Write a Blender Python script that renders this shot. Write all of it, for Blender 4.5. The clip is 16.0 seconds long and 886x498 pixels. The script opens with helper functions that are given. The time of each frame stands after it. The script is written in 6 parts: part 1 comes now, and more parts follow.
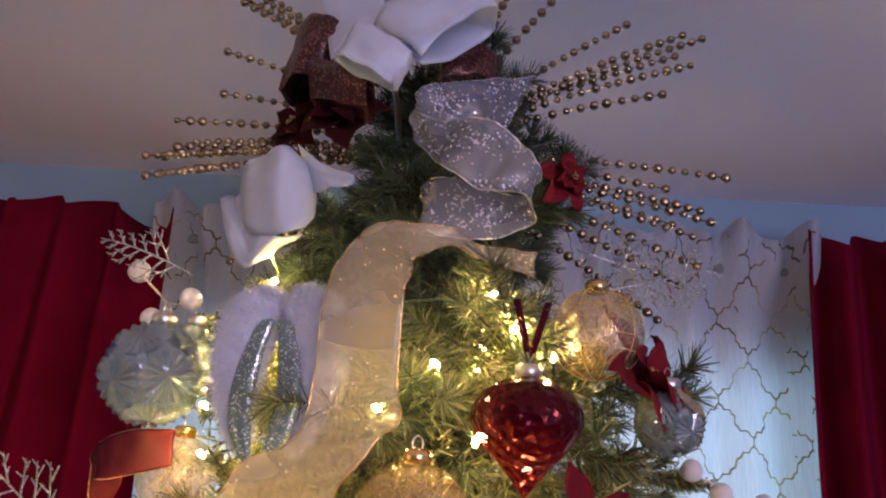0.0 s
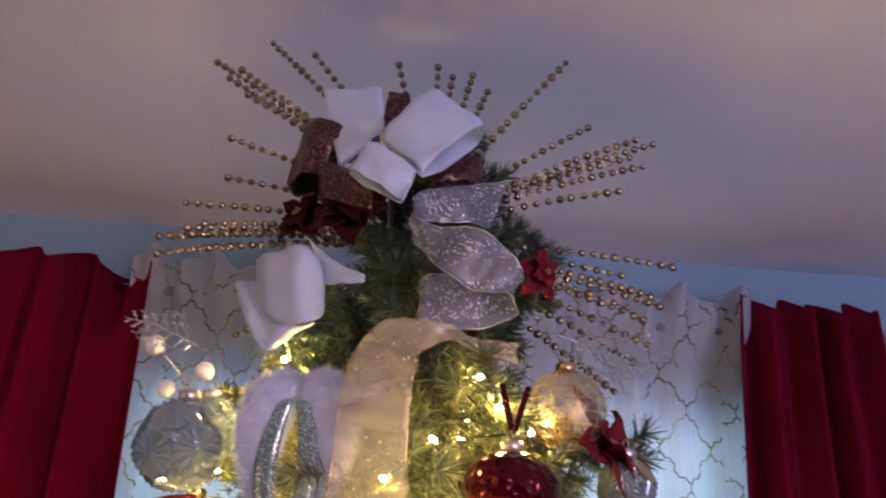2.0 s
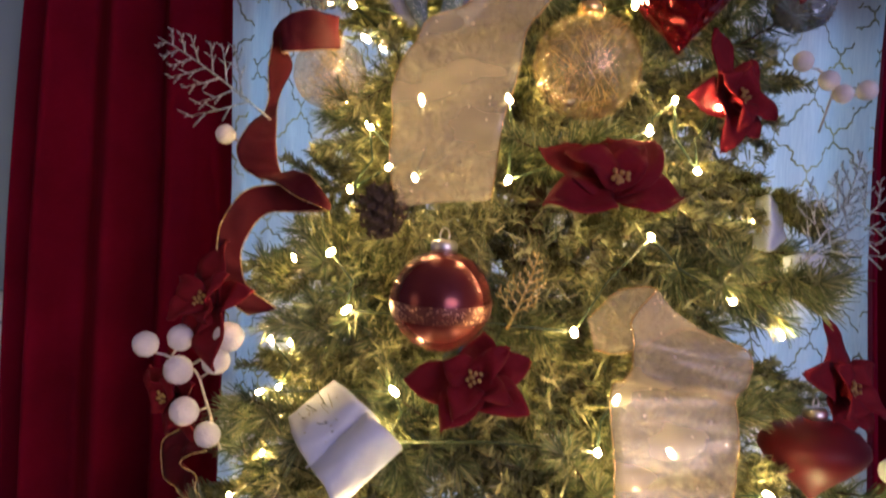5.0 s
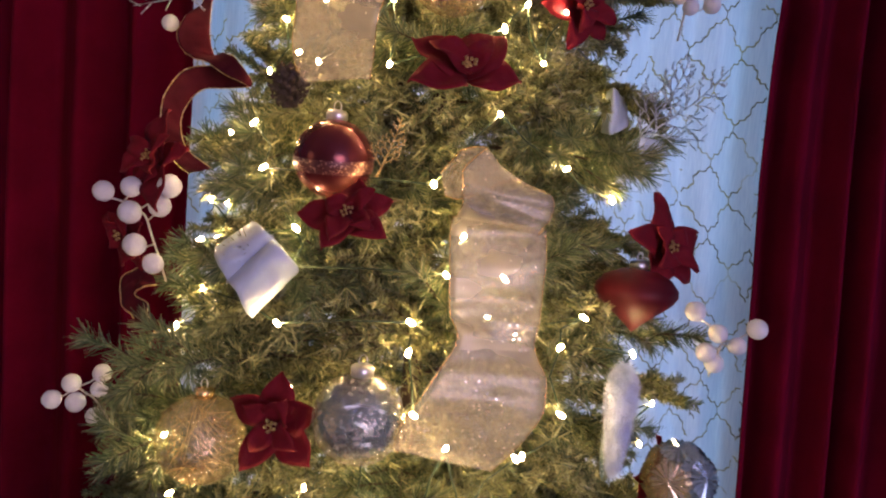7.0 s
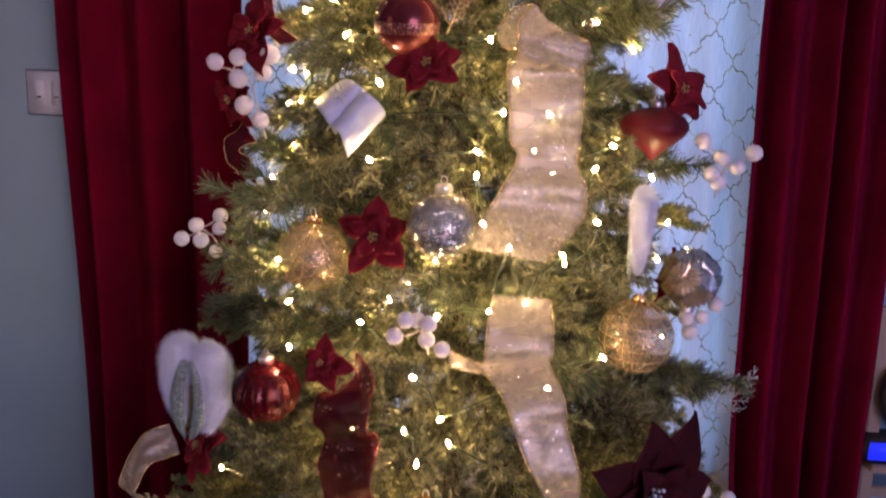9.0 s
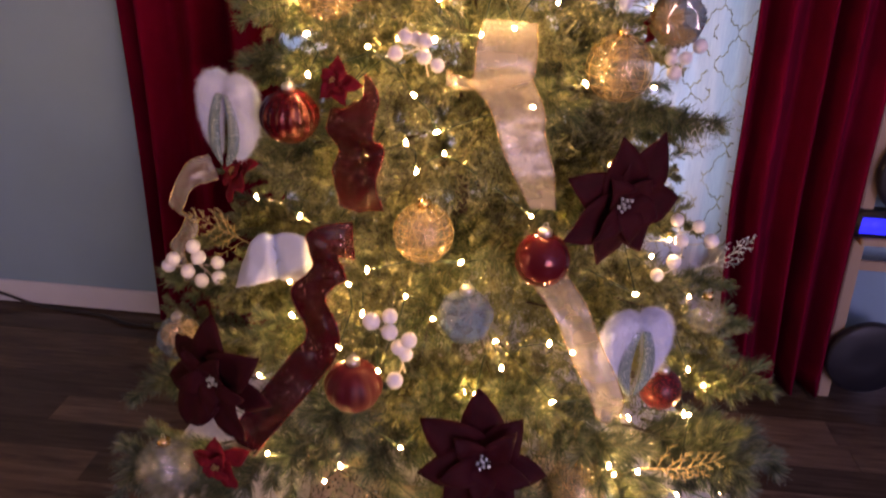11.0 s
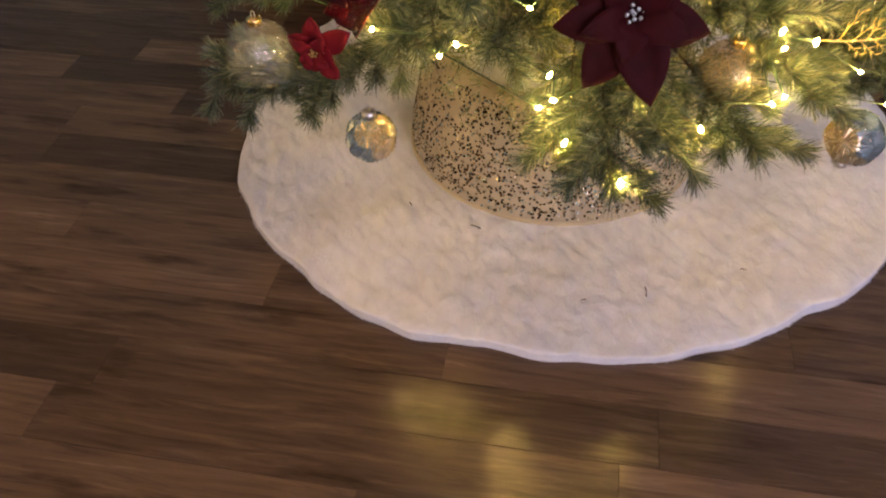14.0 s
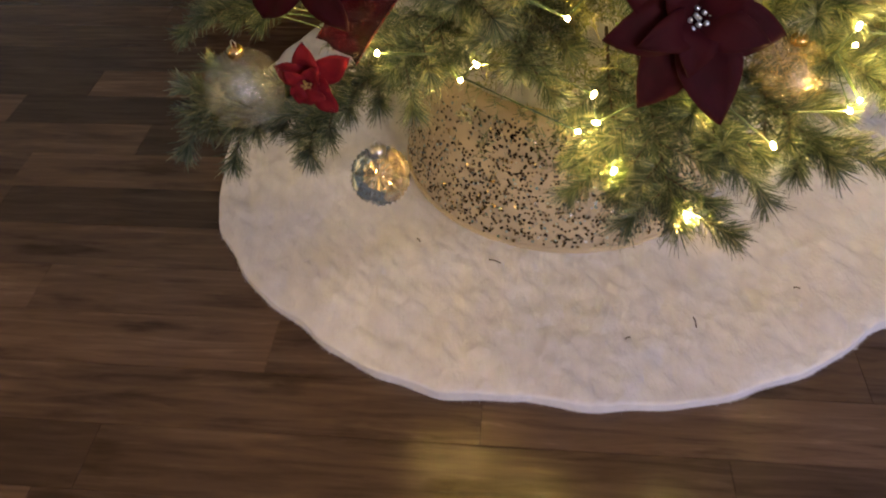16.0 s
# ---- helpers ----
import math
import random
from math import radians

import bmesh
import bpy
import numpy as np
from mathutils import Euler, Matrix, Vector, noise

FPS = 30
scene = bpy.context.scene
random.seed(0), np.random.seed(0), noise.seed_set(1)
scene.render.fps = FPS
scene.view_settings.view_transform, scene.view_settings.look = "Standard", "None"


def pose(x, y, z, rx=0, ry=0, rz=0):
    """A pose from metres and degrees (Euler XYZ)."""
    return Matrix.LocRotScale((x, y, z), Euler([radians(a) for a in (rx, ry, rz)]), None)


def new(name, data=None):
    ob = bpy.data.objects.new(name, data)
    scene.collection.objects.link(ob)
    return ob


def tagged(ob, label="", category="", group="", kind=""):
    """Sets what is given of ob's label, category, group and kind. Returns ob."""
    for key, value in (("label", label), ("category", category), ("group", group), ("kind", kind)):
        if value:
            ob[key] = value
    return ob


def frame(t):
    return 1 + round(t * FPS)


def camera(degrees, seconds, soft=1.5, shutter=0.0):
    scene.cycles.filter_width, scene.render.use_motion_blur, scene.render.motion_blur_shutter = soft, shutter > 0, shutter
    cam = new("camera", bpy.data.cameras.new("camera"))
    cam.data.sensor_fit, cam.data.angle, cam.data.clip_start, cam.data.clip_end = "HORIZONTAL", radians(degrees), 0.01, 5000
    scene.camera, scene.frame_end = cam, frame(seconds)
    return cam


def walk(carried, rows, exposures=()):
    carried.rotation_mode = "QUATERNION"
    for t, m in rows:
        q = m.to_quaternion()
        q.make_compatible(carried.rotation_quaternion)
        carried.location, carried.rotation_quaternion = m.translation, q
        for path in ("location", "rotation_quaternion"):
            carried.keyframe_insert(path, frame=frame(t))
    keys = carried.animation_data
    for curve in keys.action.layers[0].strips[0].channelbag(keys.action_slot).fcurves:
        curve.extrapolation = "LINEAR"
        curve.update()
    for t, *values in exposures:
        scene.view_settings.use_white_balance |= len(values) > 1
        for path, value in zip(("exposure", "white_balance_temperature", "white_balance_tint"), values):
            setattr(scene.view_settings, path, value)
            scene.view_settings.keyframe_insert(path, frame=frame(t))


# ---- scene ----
cam = camera(59.7, 16.0, soft=2.0, shutter=0.5)
EXPOSURES = [(0.0, 0.62, 7250, 3), (2.0, 0.68, 7250, 3), (3.5, 0.59, 7450, 0), (5.0, 0.08, 6500, 7), (7.5, 0.06, 6200, 15), (9.0, 0.22, 6300, 24), (11.5, 0.52, 8700, 29), (12.5, 0.72, 9800, 19), (14.0, 1.14, 9900, -8), (16.0, 0.98, 9400, -12)]
BULB_GLOW = 540.0
METRES, EYE, TILT, LEAN, TURN = 1.77, 1.723, -1.5, -0.8, 3.6
ROWS = [
    (0.0, 0.0, 0.0, 0.0, -1.34, 21.46, -3.42),
    (0.5, -0.0173, -0.0156, 0.0036, -2.18, 22.2, -3.35),
    (1.0, -0.04, -0.0376, 0.0084, -1.61, 23.07, -3.66),
    (1.5, -0.0459, -0.0673, 0.011, -2.25, 23.97, -3.51),
    (2.0, -0.0344, -0.0711, 0.0071, -5.82, 23.77, -2.74),
    (2.5, -0.0445, -0.0591, -0.003, -7.72, 21.47, -2.93),
    (3.0, -0.0648, -0.0489, -0.0195, -5.93, 16.94, -3.19),
    (3.5, -0.0765, -0.045, -0.0293, -2.57, 13.75, -3.58),
    (4.0, -0.0742, -0.0339, -0.05, -0.89, 9.15, -3.93),
    (4.5, -0.0742, -0.028, -0.0705, -0.18, 4.91, -3.74),
    (5.0, -0.0713, -0.0193, -0.0868, -0.66, 1.59, -2.78),
    (7.5, -0.0103, -0.15, -0.1187, -1.5, -4.95, -5.04),
    (8.0, -0.0282, -0.1725, -0.1241, 0.07, -6.28, -4.27),
    (8.5, -0.0569, -0.2132, -0.1386, -0.13, -8.9, -2.35),
    (9.0, -0.0552, -0.245, -0.1489, -1.51, -11.57, -1.79),
    (11.5, -0.0119, -0.3738, -0.2254, 2.39, -26.13, -1.56),
    (12.0, -0.0148, -0.39, -0.2402, 1.81, -28.61, -1.83),
    (12.5, 0.0081, -0.3853, -0.2781, 2.74, -33.75, -1.22),
    (13.0, 0.012, -0.3756, -0.3132, 4.38, -39.17, -0.05),
    (13.5, -0.0245, -0.354, -0.3571, 6.27, -42.45, 0.91),
    (14.0, -0.0535, -0.3361, -0.3882, 6.6, -43.36, 1.62),
    (14.5, -0.0632, -0.323, -0.4132, 7.1, -43.44, 1.12),
    (15.0, -0.0567, -0.3048, -0.4164, 7.21, -43.79, 1.25),
    (15.5, -0.0848, -0.2778, -0.4169, 4.13, -44.03, 2.65),
    (16.0, -0.1129, -0.2471, -0.4198, 1.64, -43.58, 3.04),
]
walk(cam, [(t, pose(0, 0, EYE, TILT, LEAN, TURN) @ pose(METRES * x, METRES * y, METRES * z, 90 + pitch, roll, yaw)) for t, x, y, z, yaw, pitch, roll in ROWS],
     exposures=EXPOSURES)

# ---- light ----
world = bpy.data.worlds.new("sky")
scene.world = world
world.use_nodes = True
wn = world.node_tree
sky = wn.nodes.new("ShaderNodeTexSky")
sky.sky_type, sky.sun_disc = "NISHITA", False
sky.sun_elevation, sky.sun_rotation = radians(9), radians(150)
wn.links.new(sky.outputs[0], wn.nodes["Background"].inputs[0])
wn.nodes["Background"].inputs[1].default_value = 0.12


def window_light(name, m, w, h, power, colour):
    """Daylight, or added warm light, that comes in through an opening of the room."""
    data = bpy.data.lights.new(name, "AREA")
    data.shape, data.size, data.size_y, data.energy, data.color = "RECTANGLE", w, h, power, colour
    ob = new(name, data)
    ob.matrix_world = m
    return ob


window_light("tree_window_daylight", pose(0, 1.80, 1.3, -90, 0, 0), 1.3, 1.6, 11.5, (0.40, 0.66, 1.0))
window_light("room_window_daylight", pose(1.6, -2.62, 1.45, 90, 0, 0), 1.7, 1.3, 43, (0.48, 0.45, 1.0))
# unseen warm source, added at the left to warm the ceiling and room
window_light("added_warm_light", pose(-2.62, -0.9, 1.1, 90, 0, -90), 0.85, 1.9, 8.6, (1.0, 0.58, 0.33))

# ---- materials ----


def tree_of(name):
    m = bpy.data.materials.new(name)
    m.use_nodes = True
    return m, m.node_tree, m.node_tree.nodes["Principled BSDF"]


def ramp(nt, source, stops):
    r = nt.nodes.new("ShaderNodeValToRGB")
    while len(r.color_ramp.elements) < len(stops):
        r.color_ramp.elements.new(0.5)
    for e, (at, c) in zip(r.color_ramp.elements, stops):
        e.position, e.color = at, (*c, 1)
    nt.links.new(source, r.inputs[0])
    return r.outputs[0]


def noise_of(nt, scale, detail=4, stretch=(1, 1, 1), rough=0.55):
    tc, mp, n = nt.nodes.new("ShaderNodeTexCoord"), nt.nodes.new("ShaderNodeMapping"), nt.nodes.new("ShaderNodeTexNoise")
    mp.inputs["Scale"].default_value = stretch
    nt.links.new(tc.outputs["Object"], mp.inputs[0])
    nt.links.new(mp.outputs[0], n.inputs["Vector"])
    n.inputs["Scale"].default_value, n.inputs["Detail"].default_value, n.inputs["Roughness"].default_value = scale, detail, rough
    return n.outputs["Fac"]


def bump_of(nt, bsdf, source, strength, distance):
    b = nt.nodes.new("ShaderNodeBump")
    b.inputs["Strength"].default_value, b.inputs["Distance"].default_value = strength, distance
    nt.links.new(source, b.inputs["Height"])
    nt.links.new(b.outputs[0], bsdf.inputs["Normal"])


def shade(c, k):
    return tuple(min(1.0, v * k) for v in c)


def surface(name, c, rough=0.5, metal=0.0, vary=0.18, scale=12, bump=0.15, grain=220, distance=0.001, sheen=0.0, stretch=(1, 1, 1), gloss=0.5):
    """A surface with broad stains and fine grain."""
    m, nt, b = tree_of(name)
    nt.links.new(ramp(nt, noise_of(nt, scale, stretch=stretch), [(0.25, shade(c, 1 - vary)), (0.75, shade(c, 1 + vary))]), b.inputs["Base Color"])
    b.inputs["Roughness"].default_value, b.inputs["Metallic"].default_value = rough, metal
    b.inputs["Sheen Weight"].default_value = sheen
    b.inputs["Specular IOR Level"].default_value = gloss
    if bump:
        bump_of(nt, b, noise_of(nt, grain, stretch=stretch), bump, distance)
    return m


def glitter(name, c, flake, rough=0.35, metal=0.0, cell=900, amount=0.12, alpha=1.0):
    """Cloth or resin strewn with small bright flakes."""
    m, nt, b = tree_of(name)
    tc, v = nt.nodes.new("ShaderNodeTexCoord"), nt.nodes.new("ShaderNodeTexVoronoi")
    nt.links.new(tc.outputs["Object"], v.inputs["Vector"])
    v.inputs["Scale"].default_value = cell
    sep = nt.nodes.new("ShaderNodeSeparateColor")
    nt.links.new(v.outputs["Color"], sep.inputs[0])
    pick = nt.nodes.new("ShaderNodeMath")
    pick.operation = "GREATER_THAN"
    pick.inputs[1].default_value = 1 - amount
    nt.links.new(sep.outputs[0], pick.inputs[0])
    mix = nt.nodes.new("ShaderNodeMix")
    mix.data_type = "RGBA"
    nt.links.new(pick.outputs[0], mix.inputs[0])
    nt.links.new(ramp(nt, noise_of(nt, 25), [(0.3, shade(c, 0.8)), (0.7, shade(c, 1.15))]), mix.inputs[6])
    mix.inputs[7].default_value = (*flake, 1)
    nt.links.new(mix.outputs[2], b.inputs["Base Color"])
    gl = nt.nodes.new("ShaderNodeMath")
    gl.operation = "MAXIMUM"
    gl.inputs[1].default_value = metal
    nt.links.new(pick.outputs[0], gl.inputs[0])
    nt.links.new(gl.outputs[0], b.inputs["Metallic"])
    b.inputs["Roughness"].default_value = rough
    tilt = nt.nodes.new("ShaderNodeBump")
    tilt.inputs["Strength"].default_value, tilt.inputs["Distance"].default_value = 0.8, 0.0006
    nt.links.new(sep.outputs[1], tilt.inputs["Height"])
    nt.links.new(tilt.outputs[0], b.inputs["Normal"])
    b.inputs["Alpha"].default_value = alpha
    return m


def sheer(name, c, through_part, open_part, flakes=0.0, shine=0.16, speck_colour=(0.9, 0.92, 1.0)):
    """Thin woven cloth that lets light through."""
    m, nt, b = tree_of(name)
    nt.nodes.remove(b)
    out = nt.nodes["Material Output"]
    colour = ramp(nt, noise_of(nt, 30), [(0.25, shade(c, 0.92)), (0.75, shade(c, 1.06))])
    dif, tra, clear = (nt.nodes.new("ShaderNodeBsdf" + k) for k in ("Diffuse", "Translucent", "Transparent"))
    gloss = nt.nodes.new("ShaderNodeBsdfGlossy")
    gloss.inputs["Roughness"].default_value = 0.2
    one, two, three = (nt.nodes.new("ShaderNodeMixShader") for _ in range(3))
    crinkle = nt.nodes.new("ShaderNodeBump")
    crinkle.inputs["Strength"].default_value, crinkle.inputs["Distance"].default_value = 0.4, 0.005
    nt.links.new(noise_of(nt, 24, 3, (1, 1, 2.2)), crinkle.inputs["Height"])
    nt.links.new(crinkle.outputs[0], dif.inputs["Normal"])
    nt.links.new(crinkle.outputs[0], tra.inputs["Normal"])
    nt.links.new(colour, dif.inputs[0])
    nt.links.new(colour, tra.inputs[0])
    one.inputs[0].default_value = through_part
    nt.links.new(dif.outputs[0], one.inputs[1])
    nt.links.new(tra.outputs[0], one.inputs[2])
    tc, v = nt.nodes.new("ShaderNodeTexCoord"), nt.nodes.new("ShaderNodeTexVoronoi")
    nt.links.new(tc.outputs["Object"], v.inputs["Vector"])
    v.inputs["Scale"].default_value = 560
    sep, pick = nt.nodes.new("ShaderNodeSeparateColor"), nt.nodes.new("ShaderNodeMath")
    nt.links.new(v.outputs["Color"], sep.inputs[0])
    pick.operation, pick.inputs[1].default_value = "GREATER_THAN", 1 - flakes
    patch = nt.nodes.new("ShaderNodeMapRange")  # the flakes lie in drifts
    nt.links.new(noise_of(nt, 28, 3), patch.inputs[0])
    patch.inputs[1].default_value, patch.inputs[2].default_value = 0.42, 0.68
    patch.inputs[3].default_value, patch.inputs[4].default_value = 0.15 * flakes, 2.5 * flakes
    sumup = nt.nodes.new("ShaderNodeMath")
    nt.links.new(sep.outputs[0], sumup.inputs[0])
    nt.links.new(patch.outputs[0], sumup.inputs[1])
    pick.inputs[1].default_value = 1.0
    nt.links.new(sumup.outputs[0], pick.inputs[0])
    tilt = nt.nodes.new("ShaderNodeBump")
    tilt.inputs["Strength"].default_value, tilt.inputs["Distance"].default_value = 1.0, 0.0012
    nt.links.new(sep.outputs[1], tilt.inputs["Height"])
    nt.links.new(tilt.outputs[0], gloss.inputs["Normal"])
    silk, half = nt.nodes.new("ShaderNodeBsdfGlossy"), nt.nodes.new("ShaderNodeMixShader")
    silk.inputs["Roughness"].default_value = 0.34
    nt.links.new(crinkle.outputs[0], silk.inputs["Normal"])
    half.inputs[0].default_value = shine
    nt.links.new(one.outputs[0], half.inputs[1])
    nt.links.new(silk.outputs[0], half.inputs[2])
    nt.links.new(pick.outputs[0], two.inputs[0])
    nt.links.new(three.outputs[0], two.inputs[1])
    speck, white = nt.nodes.new("ShaderNodeMixShader"), nt.nodes.new("ShaderNodeBsdfDiffuse")
    white.inputs[0].default_value = (*speck_colour, 1)
    speck.inputs[0].default_value = 0.5
    nt.links.new(gloss.outputs[0], speck.inputs[1])
    nt.links.new(white.outputs[0], speck.inputs[2])
    nt.links.new(speck.outputs[0], two.inputs[2])
    # open weave, denser and thinner in broad soft bands
    holes = nt.nodes.new("ShaderNodeMapRange")
    nt.links.new(noise_of(nt, 16, 2, (0.6, 0.6, 1.5)), holes.inputs[0])
    holes.inputs[1].default_value, holes.inputs[2].default_value = 0.3, 0.7
    holes.inputs[3].default_value, holes.inputs[4].default_value = open_part * 0.82, open_part * 1.18
    nt.links.new(holes.outputs[0], three.inputs[0])
    nt.links.new(half.outputs[0], three.inputs[1])
    nt.links.new(clear.outputs[0], three.inputs[2])
    nt.links.new(two.outputs[0], out.inputs[0])
    return m


def glass(name, c, rough=0.03, ior=1.45):
    m, nt, b = tree_of(name)
    b.inputs["Base Color"].default_value = (*c, 1)
    b.inputs["Transmission Weight"].default_value = 1
    b.inputs["IOR"].default_value, b.inputs["Roughness"].default_value = ior, rough
    bump_of(nt, b, noise_of(nt, 60), 0.15, 0.001)
    return m


def trellis_cloth(name):
    """White voile with a printed gold ogee trellis."""
    m, nt, b = tree_of(name)
    nt.nodes.remove(b)
    tc, sep = nt.nodes.new("ShaderNodeTexCoord"), nt.nodes.new("ShaderNodeSeparateXYZ")
    nt.links.new(tc.outputs["UV"], sep.inputs[0])

    def op(kind, a, v=None):
        n = nt.nodes.new("ShaderNodeMath")
        n.operation = kind
        for i, s in enumerate((a, v)):
            if s is None:
                continue
            if isinstance(s, (int, float)):
                n.inputs[i].default_value = s
            else:
                nt.links.new(s, n.inputs[i])
        return n.outputs[0]

    wob = op("MULTIPLY", op("SUBTRACT", noise_of(nt, 6, 3), 0.5), 0.45)
    pleat = op("MULTIPLY", op("FLOOR", op("MULTIPLY", noise_of(nt, 11, 2, (1, 1, 0.03)), 5.0)), 0.37)  # pleats hide strips of the print
    u = op("ADD", op("DIVIDE", sep.outputs[0], 0.215), op("ADD", wob, pleat))
    v = op("DIVIDE", sep.outputs[1], 0.160)

    def strand(p, q):
        wave = op("ADD", op("MULTIPLY", op("SINE", op("MULTIPLY", q, 4 * math.pi)), 0.045), op("MULTIPLY", op("SINE", op("MULTIPLY", q, 12 * math.pi)), 0.016))
        return op("LESS_THAN", op("ABSOLUTE", op("SUBTRACT", op("FRACT", op("ADD", p, wave)), 0.5)), 0.019)

    plus, minus = op("ADD", u, v), op("SUBTRACT", u, v)
    line = op("MAXIMUM", strand(plus, minus), strand(minus, plus))
    cloth = ramp(nt, noise_of(nt, 400, stretch=(1, 1, 0.05)), [(0.3, (0.66, 0.70, 0.78)), (0.7, (0.84, 0.86, 0.90))])
    mix = nt.nodes.new("ShaderNodeMix")
    mix.data_type = "RGBA"
    nt.links.new(line, mix.inputs[0])
    nt.links.new(cloth, mix.inputs[6])
    nt.links.new(ramp(nt, noise_of(nt, 7), [(0.36, (0.50, 0.42, 0.20)), (0.48, (0.20, 0.17, 0.12)), (0.56, (0.48, 0.42, 0.26)), (0.66, (0.72, 0.71, 0.69))]), mix.inputs[7])
    dif, tra, one = nt.nodes.new("ShaderNodeBsdfDiffuse"), nt.nodes.new("ShaderNodeBsdfTranslucent"), nt.nodes.new("ShaderNodeMixShader")
    nt.links.new(mix.outputs[2], dif.inputs[0])
    nt.links.new(mix.outputs[2], tra.inputs[0])
    one.inputs[0].default_value = 0.6
    nt.links.new(dif.outputs[0], one.inputs[1])
    nt.links.new(tra.outputs[0], one.inputs[2])
    clear, two = nt.nodes.new("ShaderNodeBsdfTransparent"), nt.nodes.new("ShaderNodeMixShader")
    two.inputs[0].default_value = 0.18
    nt.links.new(one.outputs[0], two.inputs[1])
    nt.links.new(clear.outputs[0], two.inputs[2])
    nt.links.new(two.outputs[0], nt.nodes["Material Output"].inputs[0])
    return m


def needle_cloth(name, stops):
    """Plastic needles, each of its own shade."""
    m, nt, b = tree_of(name)
    g = nt.nodes.new("ShaderNodeNewGeometry")
    nt.links.new(ramp(nt, g.outputs["Random Per Island"], stops), b.inputs["Base Color"])
    b.inputs["Roughness"].default_value = 0.42
    b.inputs["Specular IOR Level"].default_value = 0.45
    return m


def plank_wood(name):
    m, nt, b = tree_of(name)
    info = nt.nodes.new("ShaderNodeObjectInfo")
    tc, mp, off = nt.nodes.new("ShaderNodeTexCoord"), nt.nodes.new("ShaderNodeMapping"), nt.nodes.new("ShaderNodeVectorMath")
    mul = nt.nodes.new("ShaderNodeMath")
    mul.operation, mul.inputs[1].default_value = "MULTIPLY", 37.0
    nt.links.new(info.outputs["Random"], mul.inputs[0])
    nt.links.new(tc.outputs["Object"], off.inputs[0])
    nt.links.new(mul.outputs[0], off.inputs[1])
    mp.inputs["Scale"].default_value = (2.2, 26, 1)
    nt.links.new(off.outputs[0], mp.inputs[0])
    grain, blot = nt.nodes.new("ShaderNodeTexNoise"), nt.nodes.new("ShaderNodeTexNoise")
    nt.links.new(mp.outputs[0], grain.inputs["Vector"])
    grain.inputs["Scale"].default_value, grain.inputs["Detail"].default_value, grain.inputs["Roughness"].default_value = 2.2, 9, 0.68
    grain.inputs["Distortion"].default_value = 0.7
    mp2 = nt.nodes.new("ShaderNodeMapping")
    mp2.inputs["Scale"].default_value = (2.6, 11.0, 1)
    nt.links.new(off.outputs[0], mp2.inputs[0])
    nt.links.new(mp2.outputs[0], blot.inputs["Vector"])
    blot.inputs["Scale"].default_value, blot.inputs["Detail"].default_value = 1.6, 5
    fine = ramp(nt, grain.outputs["Fac"], [(0.26, (0.042, 0.026, 0.018)), (0.40, (0.082, 0.053, 0.036)), (0.58, (0.118, 0.078, 0.052)), (0.76, (0.175, 0.124, 0.088))])
    knots = ramp(nt, blot.outputs["Fac"], [(0.27, (0.40, 0.37, 0.35)), (0.40, (0.92, 0.92, 0.92)), (0.62, (1.05, 1.05, 1.05)), (0.75, (1.50, 1.48, 1.46))])
    mix, tone = nt.nodes.new("ShaderNodeMix"), nt.nodes.new("ShaderNodeMix")
    for n in (mix, tone):
        n.data_type, n.blend_type = "RGBA", "MULTIPLY"
        n.inputs[0].default_value = 1.0
    nt.links.new(fine, mix.inputs[6])
    nt.links.new(knots, mix.inputs[7])
    nt.links.new(mix.outputs[2], tone.inputs[6])
    nt.links.new(ramp(nt, info.outputs["Random"], [(0.0, (0.50, 0.49, 0.48)), (0.5, (0.93, 0.93, 0.93)), (1.0, (1.45, 1.43, 1.41))]), tone.inputs[7])
    nt.links.new(tone.outputs[2], b.inputs["Base Color"])
    b.inputs["Specular IOR Level"].default_value = 0.27
    nt.links.new(ramp(nt, grain.outputs["Fac"], [(0.3, (0.28,) * 3), (0.7, (0.14,) * 3)]), b.inputs["Roughness"])
    bump_of(nt, b, grain.outputs["Fac"], 0.16, 0.0008)
    return m


WALL = surface("blue_wall_paint", (0.26, 0.405, 0.49), 0.7, vary=0.05, scale=4, bump=0.12, grain=160)
CEILING = surface("ceiling_paint", (0.75, 0.69, 0.74), 0.8, vary=0.06, scale=2.2, bump=0.7, grain=9, distance=0.006, stretch=(1, 0.6, 1))
TRIM = surface("white_trim_paint", (0.72, 0.74, 0.78), 0.4, vary=0.04, scale=8, bump=0.05)
WOOD = plank_wood("laminate_planks")
JOINT = surface("dark_floor_joint", (0.06, 0.04, 0.027), 0.8)
VELVET = surface("red_velvet", (0.135, 0.0016, 0.018), 0.95, vary=0.28, scale=7, bump=0.35, grain=700, distance=0.0006, gloss=0.08)
VOILE = trellis_cloth("trellis_voile")
CHROME = surface("brushed_steel", (0.62, 0.62, 0.64), 0.22, 1.0, vary=0.08, bump=0.05)
PANE = glass("window_glass", (0.95, 0.97, 1.0), 0.0)
CRYSTAL = glass("crystal", (0.95, 0.96, 1.0), 0.02)
PLASTIC = surface("white_plastic", (0.70, 0.77, 0.86), 0.35, vary=0.03, bump=0.03)
SOCKET = surface("socket_dark", (0.05, 0.05, 0.06), 0.5)
PINE = needle_cloth("pine_needles", [(0.0, (0.034, 0.060, 0.030)), (0.55, (0.105, 0.142, 0.064)), (1.0, (0.27, 0.28, 0.15))])
